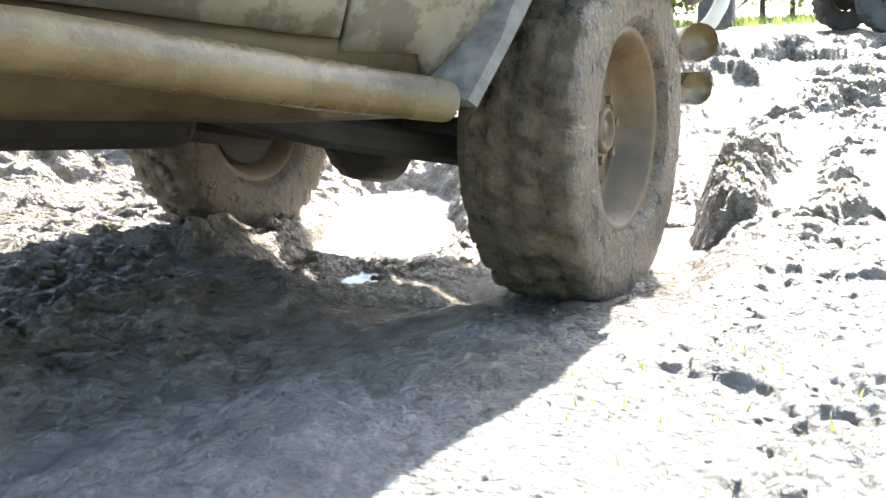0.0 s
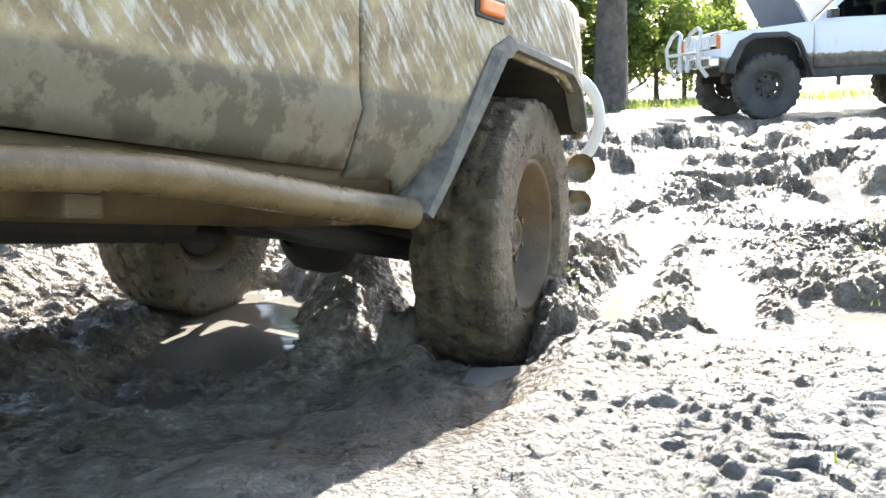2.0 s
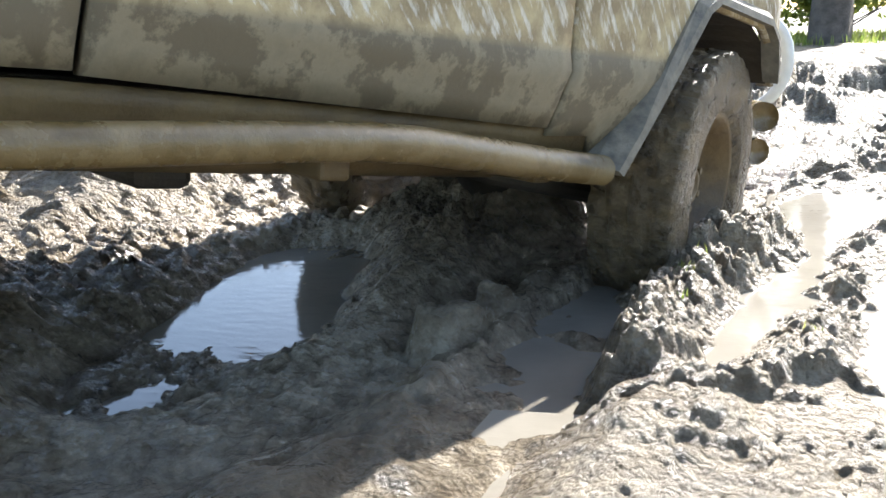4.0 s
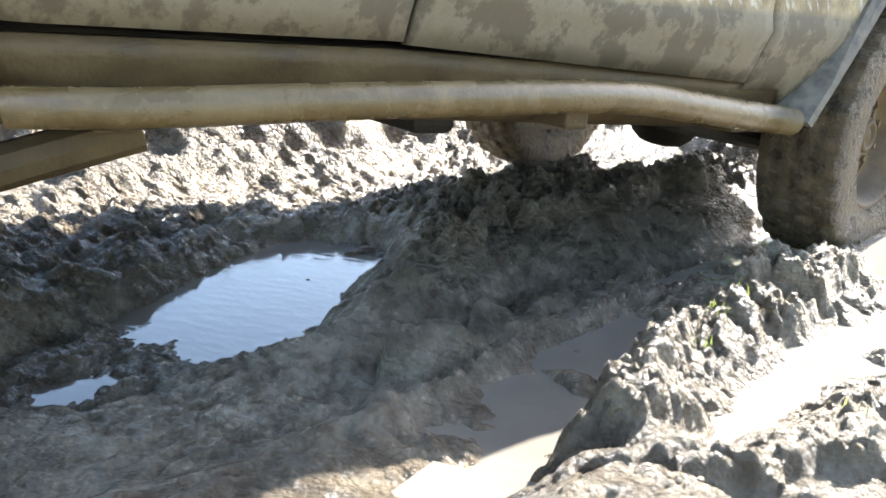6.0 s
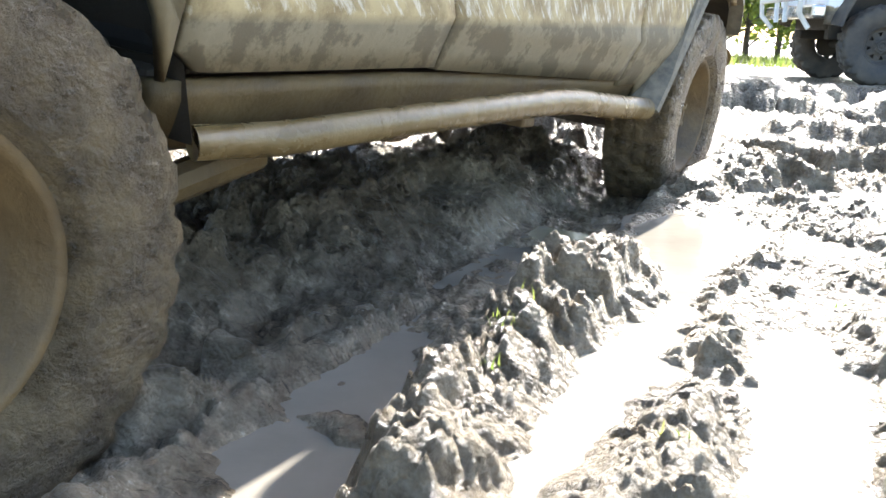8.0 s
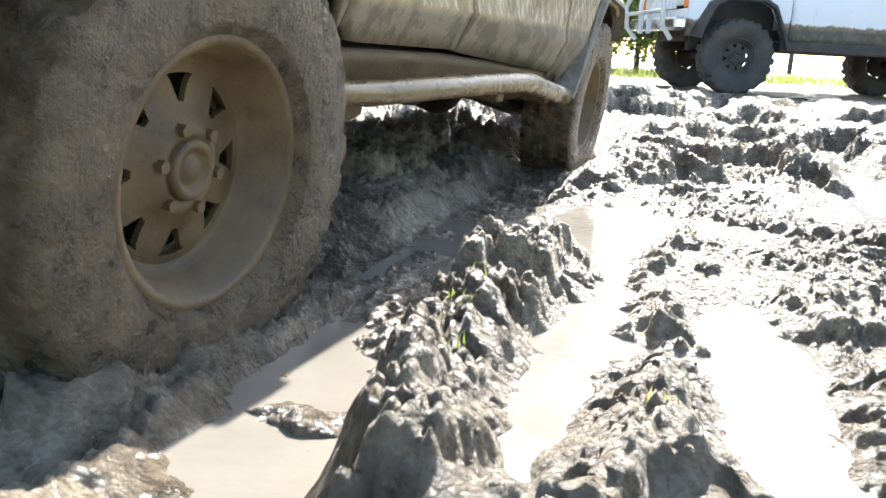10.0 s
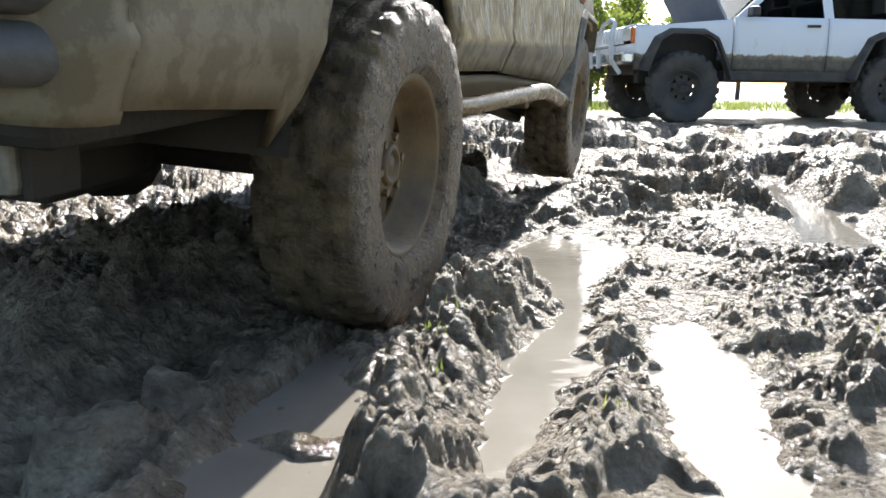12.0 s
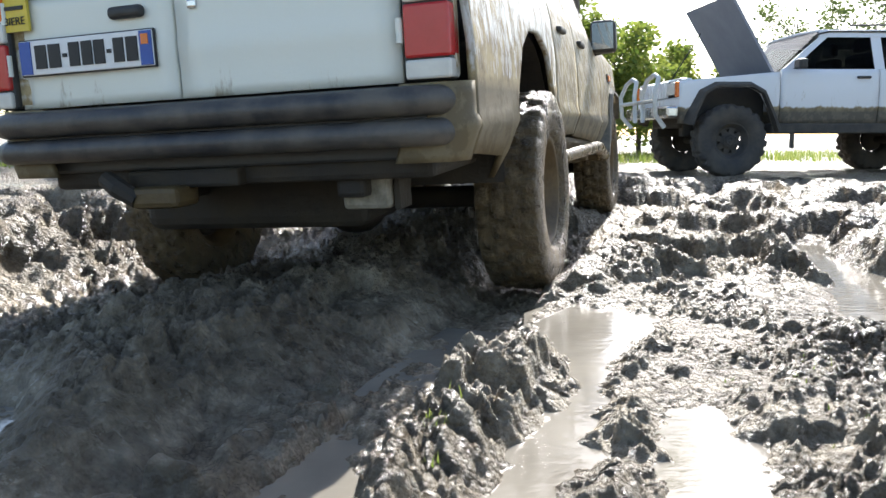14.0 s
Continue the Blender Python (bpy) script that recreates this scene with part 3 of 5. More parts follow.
water_sheet([(1.04, 2.5), (2.2, 2.3), (3.9, 4.5), (3.9, 7.4), (2.75, 7.4), (2.45, 5.6), (2.0, 5.1), (1.55, 4.6), (1.42, 3.95), (1.19, 3.4)], -0.04, "beige muddy puddle water between the clods")
water_sheet([(0.62, 2.25), (0.95, 2.35), (1.0, 2.75), (0.75, 2.75)], -0.068, "small beige puddle beside the wheel rut")


water_sheet([(0.55, 2.8), (0.92, 2.75), (1.06, 3.1), (1.12, 3.42), (1.25, 3.9), (1.5, 4.6), (1.3, 4.72), (1.02, 4.1), (0.84, 3.6), (0.68, 3.1)], -0.111, "murky grey water standing in the wheel rut")
water_sheet([(-0.75, 3.0), (-0.40, 2.45), (0.32, 2.4), (0.52, 2.85), (0.42, 3.4), (0.27, 3.9), (0.15, 4.3), (-0.15, 4.9), (-0.35, 4.6), (-0.55, 3.8)], -0.158, "rippled dark water in the far wheel rut")
water_sheet([(0.45, 5.2), (0.8, 5.05), (1.1, 5.5), (1.2, 6.1), (0.9, 6.25), (0.6, 5.9)], -0.055, "dark water pooled between the wheel ruts")
water_sheet([(-8.3, 9.9), (-4.0, 9.1), (-0.9, 9.7), (-0.5, 12.4), (-3.0, 14.3), (-8.3, 13.9)], -0.03, "wide still pool at the far edge of the mud")

# ---- wheels ----
def build_wheel(parent, name_label, r, wide, rim_r, rubber, rim_mat, lugs, lug_h, face):
    """A wheel about its own centre, axle along x, outer face towards +x. face: how far the rim's face lies out."""
    hub = part("wheel", lathe([(face - 0.06, 0.0005), (face - 0.06, 0.054), (face + 0.030, 0.052), (face + 0.036, 0.046), (face + 0.034, 0.036), (face + 0.026, 0.033), (face + 0.026, 0.022), (face + 0.031, 0.018), (face + 0.031, 0.0005)], 24), rim_mat, parent, name_label, True)
    h = wide / 2
    prof = [(-h * 0.72, rim_r, 0), (-h * 0.97, rim_r + 0.03, 0), (-h, r * 0.78, 0), (-h * 1.0, r * 0.86, 1), (-h * 0.97, r * 0.93, 1), (-h * 0.90, r - 0.006, 1), (-h * 0.55, r, 1), (-h * 0.50, r - 0.005, 9), (-h * 0.42, r - 0.005, 9),
            (-h * 0.37, r + 0.002, 2), (-h * 0.05, r + 0.002, 2), (-h * 0.02, r - 0.003, 9), (h * 0.02, r - 0.003, 9), (h * 0.05, r + 0.002, 3), (h * 0.37, r + 0.002, 3), (h * 0.42, r - 0.005, 9), (h * 0.50, r - 0.005, 9),
            (h * 0.55, r, 4), (h * 0.90, r - 0.006, 4), (h * 0.97, r * 0.93, 4), (h * 1.0, r * 0.86, 4), (h, r * 0.78, 0), (h * 0.97, rim_r + 0.03, 0), (h * 0.72, rim_r, 0)]
    seg = lugs * 8
    rng = random.Random(5)
    fill = [[rng.uniform(0.15, 1.0) for _ in range(lugs)] for _ in range(5)]
    bm = bmesh.new()
    rings = []
    for x, rr, row in prof:
        ring = []
        for k in range(seg):
            t = k * math.tau / seg
            q = rr
            if row in (1, 2, 3, 4):
                ph = (k + (0, 0, 4, 0, 4)[row]) % seg
                cut = ph % 8 in (0, 1, 7) if row in (1, 4) else ph % 8 in (0, 1)
                if cut:
                    q -= lug_h * fill[row][ph // 8] * (0.7 if rr < r * 0.95 else 1.0)
            lump = noise.noise(Vector((x * 18, math.cos(t) * r * 16, math.sin(t) * r * 16)))
            q += lug_h * 0.75 * lump + 0.003 * noise.noise(Vector((x * 60, math.cos(t) * r * 60, math.sin(t) * r * 60))) if row else 0.0
            ring.append(bm.verts.new((x, q * math.cos(t), q * math.sin(t))))
        rings.append(ring)
    for r0, r1 in zip(rings, rings[1:]):
        for k in range(seg):
            bm.faces.new((r0[k], r1[k], r1[(k + 1) % seg], r0[(k + 1) % seg]))
    bmesh.ops.recalc_face_normals(bm, faces=bm.faces[:])
    part("tyre", bm, rubber, hub, "chunky mud tyre caked in wet mud", True)
    # rim barrel and lip
    lip = h * 0.74
    ring = lathe([(-lip, rim_r + 0.012), (-lip, rim_r - 0.012), (-lip * 0.4, rim_r - 0.035), (face - 0.045, rim_r - 0.048), (face - 0.012, rim_r - 0.052), (face - 0.004, rim_r - 0.044), (face - 0.004, rim_r - 0.034),
                  (face + 0.018, rim_r - 0.032), (face + 0.022, rim_r - 0.026), (lip - 0.022, rim_r - 0.022), (lip - 0.016, rim_r - 0.012), (lip + 0.003, rim_r - 0.008), (lip + 0.008, rim_r + 0.004), (lip + 0.002, rim_r + 0.014)], 64)
    part("rim", ring, rim_mat, hub, smooth=True)
    # pressed centre with eight openings
    disc = bmesh.new()
    R0, R1, nr, per = 0.045, rim_r - 0.046, 30, 36
    na = 8 * per

    def dome(rr):
        t = (rr - R0) / (R1 - R0)
        return face + 0.004 + 0.022 * math.exp(-((t - 0.15) / 0.22) ** 2) - 0.012 * t
    f = [[disc.verts.new((dome(R0 + (R1 - R0) * i / nr), (R0 + (R1 - R0) * i / nr) * math.cos(k * math.tau / na), (R0 + (R1 - R0) * i / nr) * math.sin(k * math.tau / na))) for k in range(na)] for i in range(nr + 1)]
    b = [[disc.verts.new(v.co - Vector((0.012, 0, 0))) for v in rr] for rr in f]

    def hole(i, k):
        t, u = (i + 0.5) / nr, abs(((k % per) + 0.5) / per - 0.5) * 2
        return 0.50 < t < 0.88 and u < 0.16 + 0.34 * (t - 0.50) / 0.38 - (0.12 if t > 0.855 else 0.0)
    for i in range(nr):
        for k in range(na):
            k2 = (k + 1) % na
            if hole(i, k):
                continue
            disc.faces.new((f[i][k], f[i + 1][k], f[i + 1][k2], f[i][k2]))
            disc.faces.new((b[i][k2], b[i + 1][k2], b[i + 1][k], b[i][k]))
            for (ii, kk), (v0, v1) in (((i - 1, k), ((i, k), (i, k2))), ((i + 1, k), ((i + 1, k2), (i + 1, k))), ((i, (k + 1) % na), ((i, k2), (i + 1, k2))), ((i, (k - 1) % na), ((i + 1, k), (i, k)))):
                if 0 <= ii < nr and hole(ii, kk):
                    disc.faces.new((f[v0[0]][v0[1]], f[v1[0]][v1[1]], b[v1[0]][v1[1]], b[v0[0]][v0[1]]))
    part("wheel_disc", disc, rim_mat, hub, "pressed steel centre with eight openings")
    back = lathe([(-lip * 0.5, 0.0005), (-lip * 0.5, rim_r - 0.06), (-lip * 0.35, rim_r - 0.05), (-lip * 0.35, 0.0005)], 32)
    part("brake_drum", back, UNDER, hub)
    for k in range(6):
        a0 = k * math.tau / 6 + 0.2
        nut = tube([(face + 0.01, 0.07 * math.cos(a0), 0.07 * math.sin(a0)), (face + 0.034, 0.07 * math.cos(a0), 0.07 * math.sin(a0))], 0.011, 6)
        part("wheel_nut", nut, rim_mat, hub)
    return hub


# ---- the driven off-roader ----
# its own space: x right, y forward, z up, origin under the rear axle
WB = 2.90
SIDE = [(0.46, 0.74), (0.52, 0.775), (0.60, 0.815), (0.66, 0.836), (0.705, 0.855), (0.725, 0.857), (0.745, 0.846), (0.95, 0.842), (1.10, 0.825), (1.20, 0.805), (1.26, 0.78), (1.72, 0.66), (1.80, 0.60)]


def side_x(z):
    return curve_at(SIDE, z)


def flank_panel(y0, y1, bottom, top, sx, step=0.045, rows=14, bulge=None):
    cols = []
    n = max(4, int(round((y1 - y0) / step)))
    for i in range(n + 1):
        y = y0 + (y1 - y0) * i / n
        zb, zt = bottom(y), top(y)
        zs = [zb + (zt - zb) * j / rows for j in range(rows + 1)]
        for kz in (0.705, 0.745):                       # keep the crease sharp
            j = min(range(rows + 1), key=lambda q: abs(zs[q] - kz))
            if 0 < j < rows and zb < kz < zt:
                zs[j] = kz
        zs.sort()
        inset = bulge(y) if bulge else 0.0
        cols.append([(sx * (side_x(z) - inset), y, z) for z in zs])
    bm = sheet(cols, 0.022, (-sx, 0, 0))
    return bm


FRONT_ARCH = [(2.36, 0.50), (2.44, 0.55), (2.56, 0.72), (2.69, 0.875), (2.76, 0.90), (3.05, 0.88), (3.13, 0.84), (3.20, 0.76), (3.26, 0.72)]
REAR_ARCH = [(-0.50, 0.50), (-0.42, 0.62), (-0.36, 0.80), (-0.26, 0.96), (-0.1, 1.03), (0.1, 1.03), (0.24, 0.96), (0.33, 0.80), (0.39, 0.62), (0.42, 0.52)]


def arch_z(table, y, low):
    return curve_at(table, y) if table[0][0] <= y <= table[-1][0] else low


def nose(y):
    return 0.0 if y < 3.05 else 0.16 * ((y - 3.05) / 0.40) ** 2


def build_offroader():
    car = new("off_roader", None)
    car.empty_display_size = 0.2
    tagged(car, "white five-door off-roader caked in wet brown mud", "car")
    belt = 1.20
    for sx in (1, -1):
        # rear quarter, doors, wing
        part("rear_quarter_panel", flank_panel(-1.06, 0.40, lambda y: arch_z(REAR_ARCH, y, 0.585 + 0.08 * max(0, (-0.5 - y))), lambda y: belt, sx, 0.03), QUARTER, car, "white rear quarter coated with brown mud low down", True)
        rd = part("rear_door", flank_panel(0.412, 1.098, lambda y: 0.60 + 0.30 * max(0, (0.47 - y) / 0.06) ** 2 * 0.12, lambda y: belt, sx), PAINT, car, "rear side door caked with brown mud, shade painted below the crease", True)
        fd = part("front_door", flank_panel(1.110, 2.188, lambda y: 0.595 - 0.015 * (y - 1.1), lambda y: belt, sx), PAINT, car, "front door with mud runs and scratches, shade painted below the crease", True)
        part("front_wing", flank_panel(2.20, 3.45, lambda y: arch_z(FRONT_ARCH, y, 0.56 if y < 2.8 else 0.72), lambda y: 1.13 + 0.07 * max(0, (2.9 - y) / 0.7) - 0.05 * max(0, (y - 2.9)), sx, 0.03, bulge=nose), PAINT, car, "white front wing smeared with mud", True)
        # sill below the doors
        cols = [[(sx * x, y, z) for z, x in ((0.45, 0.68), (0.47, 0.73), (0.52, 0.765), (0.555, 0.785), (0.585, 0.79))] for y in np.linspace(0.40, 2.40, 24)]
        part("sill", sheet(cols, 0.05, (-sx, 0, 0)), SILL, car, "mud-covered sill", True)
        for d, y in ((fd, 1.24), (rd, 0.56)):
            hz = part("door_handle", box(0, 0.028, y, y + 0.17, 1.075, 1.10, 0.008, m=Matrix.Translation((side_x(1.09) - 0.004, 0, 0)) if sx > 0 else Matrix.Translation((-side_x(1.09) - 0.024, 0, 0))), TRIM, d, "black door handle")
        # side rail, bent in towards its front end
        pts = [(0.46, 0.80, 0.492), (0.60, 0.845, 0.496), (1.0, 0.87, 0.510), (1.42, 0.885, 0.530), (1.56, 0.885, 0.535), (1.70, 0.880, 0.534), (2.10, 0.853, 0.508), (2.36, 0.835, 0.484)]
        rail = part("side_rail", tube([(sx * x, y, z) for y, x, z in pts], [0.028, 0.029, 0.030, 0.032, 0.033, 0.034, 0.036, 0.036], 20), TUBE, car, "mud-coated steel tube side rail", True)
        for y in (0.60, 1.55, 2.16):
            part("bracket", box(-0.12, 0.08, y - 0.035, y + 0.035, 0.46, 0.50, 0.008, m=Matrix.Translation((sx * 0.75, 0, 0))), SILL, rail)
        # wheel-arch flares
        for nm, line, wide in (("front_flare", [(2.395, 0.475), (2.47, 0.575), (2.58, 0.73), (2.685, 0.885), (2.735, 0.915), (3.05, 0.89), (3.12, 0.85), (3.17, 0.78), (3.20, 0.73)], 0.036),):
            bm = bmesh.new()
            rings = []
            for i, (y, z) in enumerate(line):
                q0, q1 = line[max(i - 1, 0)], line[min(i + 1, len(line) - 1)]
                d = Vector((q1[0] - q0[0], q1[1] - q0[1])).normalized()
                nrm = Vector((-d.y, d.x))
                o = nose(y)
                xi, xo = max(side_x(z), 0.80) - 0.03 - o, 0.872 - o * 0.9
                rings.append([bm.verts.new((sx * xi, y, z)), bm.verts.new((sx * xo, y - nrm.x * 0.004, z - nrm.y * 0.004)), bm.verts.new((sx * (xo - 0.004), y + nrm.x * 0.016, z + nrm.y * 0.016)), bm.verts.new((sx * (xi + 0.035), y + nrm.x * wide, z + nrm.y * wide)), bm.verts.new((sx * xi, y + nrm.x * wide, z + nrm.y * wide))])
            for r0, r1 in zip(rings, rings[1:]):
                for k in range(5):
                    bm.faces.new((r0[k], r0[(k + 1) % 5], r1[(k + 1) % 5], r1[k]))
            bm.faces.new(rings[0])
            bm.faces.new(rings[-1][::-1])
            bmesh.ops.recalc_face_normals(bm, faces=bm.faces[:])
            part(nm, bm, FLARE, car, "grey plastic wheel-arch flare with mud")
        # inner wheel wells, their shade put into the near-black colour
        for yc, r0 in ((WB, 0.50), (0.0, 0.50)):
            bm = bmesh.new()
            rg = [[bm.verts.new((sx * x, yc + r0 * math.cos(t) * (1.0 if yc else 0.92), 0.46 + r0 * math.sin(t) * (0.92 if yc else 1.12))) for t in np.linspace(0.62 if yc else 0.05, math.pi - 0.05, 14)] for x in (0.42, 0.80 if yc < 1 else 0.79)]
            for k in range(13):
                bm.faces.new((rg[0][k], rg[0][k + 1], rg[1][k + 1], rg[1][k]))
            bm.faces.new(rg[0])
            part("wheel_well", bm, UNDER, car, "muddy wheel well in a shade-dark tone")
        # indicator on the wing
        ind = part("side_indicator", box(0, 0.022, 2.60, 2.70, 0.985, 1.025, 0.007, m=Matrix.Translation((sx * side_x(1.0) - (0.004 if sx > 0 else 0.018), 0, 0))), LENS_ORANGE, car, "orange side indicator")
        part("bezel", box(0, 0.012, 2.588, 2.712, 0.974, 1.036, 0.004, m=Matrix.Translation((sx * side_x(1.0) - (0.004 if sx > 0 else 0.008), 0, 0))), TRIM, ind)
        # pillars, side glass
        def pane(y0, y1, ry0, ry1):
            return [[(sx * (side_x(z) - 0.012), (y0 + (ry0 - y0) * t), z) for t, z in ((0, 1.20), (0.5, 1.45), (1, 1.68))] for y0, ry0 in ((y0, ry0), (y1, ry1))]
        for nm, q in (("rear_side_window", (-0.92, 0.30, -0.86, 0.30)), ("rear_door_window", (0.46, 1.06, 0.44, 1.04)), ("front_door_window", (1.16, 2.02, 1.14, 1.62))):
            part(nm, sheet(pane(*q), 0.005, (-sx, 0, 0)), DARK_GLASS, car, "dusty tinted side glass")
        for y0, y1, r0, r1 in ((-1.06, -0.92, -1.00, -0.86), (0.30, 0.46, 0.30, 0.44), (1.06, 1.16, 1.04, 1.14), (2.02, 2.14, 1.62, 1.72)):
            part("window_pillar", sheet(pane(y0, y1, r0, r1), 0.05, (-sx, 0, 0)), PAINT, car)
        cols = [[(sx * side_x(z), y, z) for z in (1.665, 1.72, 1.76, 1.80)] for y in np.linspace(-1.02, 1.72, 12)]
        part("roof_rail", sheet(cols, 0.04, (-sx, 0, 0)), PAINT, car, smooth=True)
        # mirror
        mir = part("door_mirror", box(0.80, 0.96, 2.06, 2.17, 1.13, 1.33, 0.03, 3, m=Matrix.Diagonal((sx, 1, 1, 1))), TRIM, car, "black door mirror")
        part("mirror_arm", tube([(sx * 0.74, 2.16, 1.17), (sx * 0.79, 2.15, 1.14), (sx * 0.86, 2.12, 1.15)], 0.026, 10), TRIM, mir)
        part("mirror_glass", box(0.815, 0.945, 2.052, 2.058, 1.15, 1.31, 0.0, m=Matrix.Diagonal((sx, 1, 1, 1))), MIRROR, mir)
        # tail lamp
        lx = 0.655 if sx > 0 else 0.742
        lamp = part("tail_lamp", box(lx, 0.795 + (lx - 0.655) * 0.2, -1.135, -1.04, 0.845, 1.30, 0.012, m=Matrix.Diagonal((sx, 1, 1, 1))), TRIM, car, "rear lamp unit with red and clear lenses")
        for z0, z1, mt, lb in ((0.850, 0.905, LENS_CLEAR, "muddy clear lens"), (0.910, 1.06, LENS_RED, "red lens"), (1.065, 1.13, LENS_CLEAR, "clear reversing lens"), (1.135, 1.29, LENS_ORANGE, "orange lens")):
            part("lens", box(lx + 0.007, 0.800 + (lx - 0.655) * 0.2, -1.150, -1.06, z0, z1, 0.008, m=Matrix.Diagonal((sx, 1, 1, 1))), mt, lamp, lb)
        zs = (0.612, 0.635, 0.66, 0.705, 0.725, 0.745, 0.80, 0.84)
        cols = [[(sx * (side_x(z) - dx), y, z) for z in zs] for dx, y in ((0.0, -1.055), (0.008, -1.09), (0.03, -1.12), (0.065, -1.135), (0.12, -1.14), (0.2, -1.14))]
        part("rear_corner", sheet(cols, 0.02, (-sx * 0.7, 0.7, 0)), QUARTER, car, "muddy rounded rear corner panel", True)
        part("rear_pillar", prism([(0.80, 0.85), (0.80, 1.2), (0.66, 1.70), (0.60, 1.70), (0.66, 1.2), (0.66, 0.85)], "y", -1.11, -1.05, 0.01) if sx > 0 else prism([(-0.80, 0.85), (-0.80, 1.2), (-0.66, 1.70), (-0.60, 1.70), (-0.66, 1.2), (-0.66, 0.85)], "y", -1.11, -1.05, 0.01), PAINT, car, "white rear pillar")
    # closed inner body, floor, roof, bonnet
    part("floor_pan", box(-0.74, 0.74, 0.42, 2.34, 0.50, 0.60, 0.02), UNDER, car, "muddy floor pan in a shade-dark tone")
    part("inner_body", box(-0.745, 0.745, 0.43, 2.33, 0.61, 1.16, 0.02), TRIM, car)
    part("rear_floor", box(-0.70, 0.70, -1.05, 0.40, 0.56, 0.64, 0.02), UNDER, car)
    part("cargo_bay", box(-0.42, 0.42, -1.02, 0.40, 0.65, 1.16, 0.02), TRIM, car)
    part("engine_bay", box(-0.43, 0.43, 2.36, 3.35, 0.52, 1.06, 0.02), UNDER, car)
    cols = [[(x, y, 1.80 + 0.03 * math.cos(x * 2.2) + 0.012 * math.sin((y + 1) * 1.1)) for x in np.linspace(-0.62, 0.62, 13)] for y in np.linspace(-1.06, 1.74, 12)]
    part("roof", sheet(cols, 0.04, (0, 0, -1)), PAINT, car, "white roof", True)
    cols = [[(x, y, 1.15 + 0.03 * math.cos(x * 1.6) - 0.05 * max(0, y - 2.3)) for x in np.linspace(-0.76, 0.76, 15)] for y in np.linspace(2.12, 3.36, 12)]
    part("bonnet", sheet(cols, 0.03, (0, 0, -1)), PAINT, car, "white bonnet", True)
    part("windscreen", sheet([[(x, 2.10 - 0.42 * t, 1.22 + 0.50 * t) for t in (0, 0.5, 1)] for x in np.linspace(-0.68, 0.68, 5)], 0.006, (0, -1, 0)), DARK_GLASS, car, "windscreen")
    part("grille", box(-0.62, 0.62, 3.36, 3.43, 0.72, 1.05, 0.02), TRIM, car, "black grille")
    part("dashboard", box(-0.7, 0.7, 1.72, 2.02, 1.0, 1.22, 0.05), TRIM, car)
    for x in (-0.38, 0.38):
        for y in (1.12, 0.32):
            s = part("seat", box(x - 0.24, x + 0.24, y, y + 0.5, 0.9, 1.18, 0.06), SEAT, car, "dark cloth seat")
            part("seat_back", box(x - 0.24, x + 0.24, y - 0.12, y + 0.02, 1.0, 1.55, 0.05), SEAT, s)
    # barn doors at the back
    for x0, x1, lb in ((-0.735, -0.113, "white narrow rear door, slightly dirty"), (-0.098, 0.640, "white wide rear door with splashes of mud")):
        cols = [[(x, -1.12 + 0.03 * max(0, (z - 1.2)) + 0.02 * (x / 0.7) ** 2 * 0.5 - 0.006 * math.exp(-((z - 1.0) / 0.03) ** 2), z) for z in np.linspace(0.845, 1.20, 12)] for x in np.linspace(x0, x1, 10)]
        d = part("rear_barn_door", sheet(cols, 0.04, (0, 1, 0)), REAR_PAINT, car, lb, True)
        cols = [[(x, -1.12 + 0.03 * max(0, (z - 1.2)), z) for z in (1.205, 1.40, 1.66)] for x in (x0 + 0.03, x1 - 0.03)]
        part("rear_window", sheet(cols, 0.005, (0, 1, 0)), DARK_GLASS, d)
        hx = x1 + 0.006 if x1 > 0 else x0 - 0.018
        for z in (0.99, 1.16):
            part("hinge", tube([(hx, -1.135, z - 0.035), (hx, -1.135, z + 0.035)], 0.011, 10), REAR_PAINT, d)
        if x1 < 0:
            part("latch_handle", box(-0.335, -0.205, -1.15, -1.115, 1.105, 1.145, 0.016, 3), TRIM, d, "black rear door handle")
        else:
            part("emblem", box(-0.05, -0.015, -1.132, -1.118, 1.115, 1.145, 0.008), CHROME, d)
    part("rear_frame", box(-0.76, 0.76, -1.085, -1.05, 0.62, 0.84, 0.01), TRIM, car)
    # number plate: the characters are left as bars
    plate = part("number_plate", box(-0.696, -0.176, -1.142, -1.128, 0.953, 1.065, 0.004), PLATE_WHITE, car, "white number plate with blue end bands")
    part("plate_border", box(-0.700, -0.172, -1.138, -1.126, 0.949, 1.069, 0.003), INK, plate)
    for x0 in (-0.694, -0.222):
        part("blue_band", box(x0, x0 + 0.044, -1.146, -1.140, 0.956, 1.062), PLATE_BLUE, plate)
    for x0, w in ((-0.632, 0.044), (-0.578, 0.046), (-0.522, 0.016), (-0.496, 0.040), (-0.446, 0.040), (-0.398, 0.040), (-0.348, 0.016), (-0.322, 0.038), (-0.274, 0.042)):
        tall = w > 0.02
        part("character_bar", box(x0, x0 + w, -1.1465, -1.1405, 0.972 if tall else 1.003, 1.048 if tall else 1.015), INK, plate)
    part("emblem_patch", box(-0.214, -0.188, -1.149, -1.145, 1.02, 1.052), LENS_ORANGE, plate)
    st = part("sticker", box(-0.765, -0.655, -1.134, -1.122, 1.100, 1.215), STICKER, car, "yellow sticker with black lettering")
    part("lettering_bar", box(-0.752, -0.668, -1.1385, -1.133, 1.170, 1.182), INK, st)
    txt = bpy.data.curves.new("lettering", "FONT")
    txt.body, txt.size, txt.align_x, txt.extrude = "BIERE", 0.036, "CENTER", 0.001
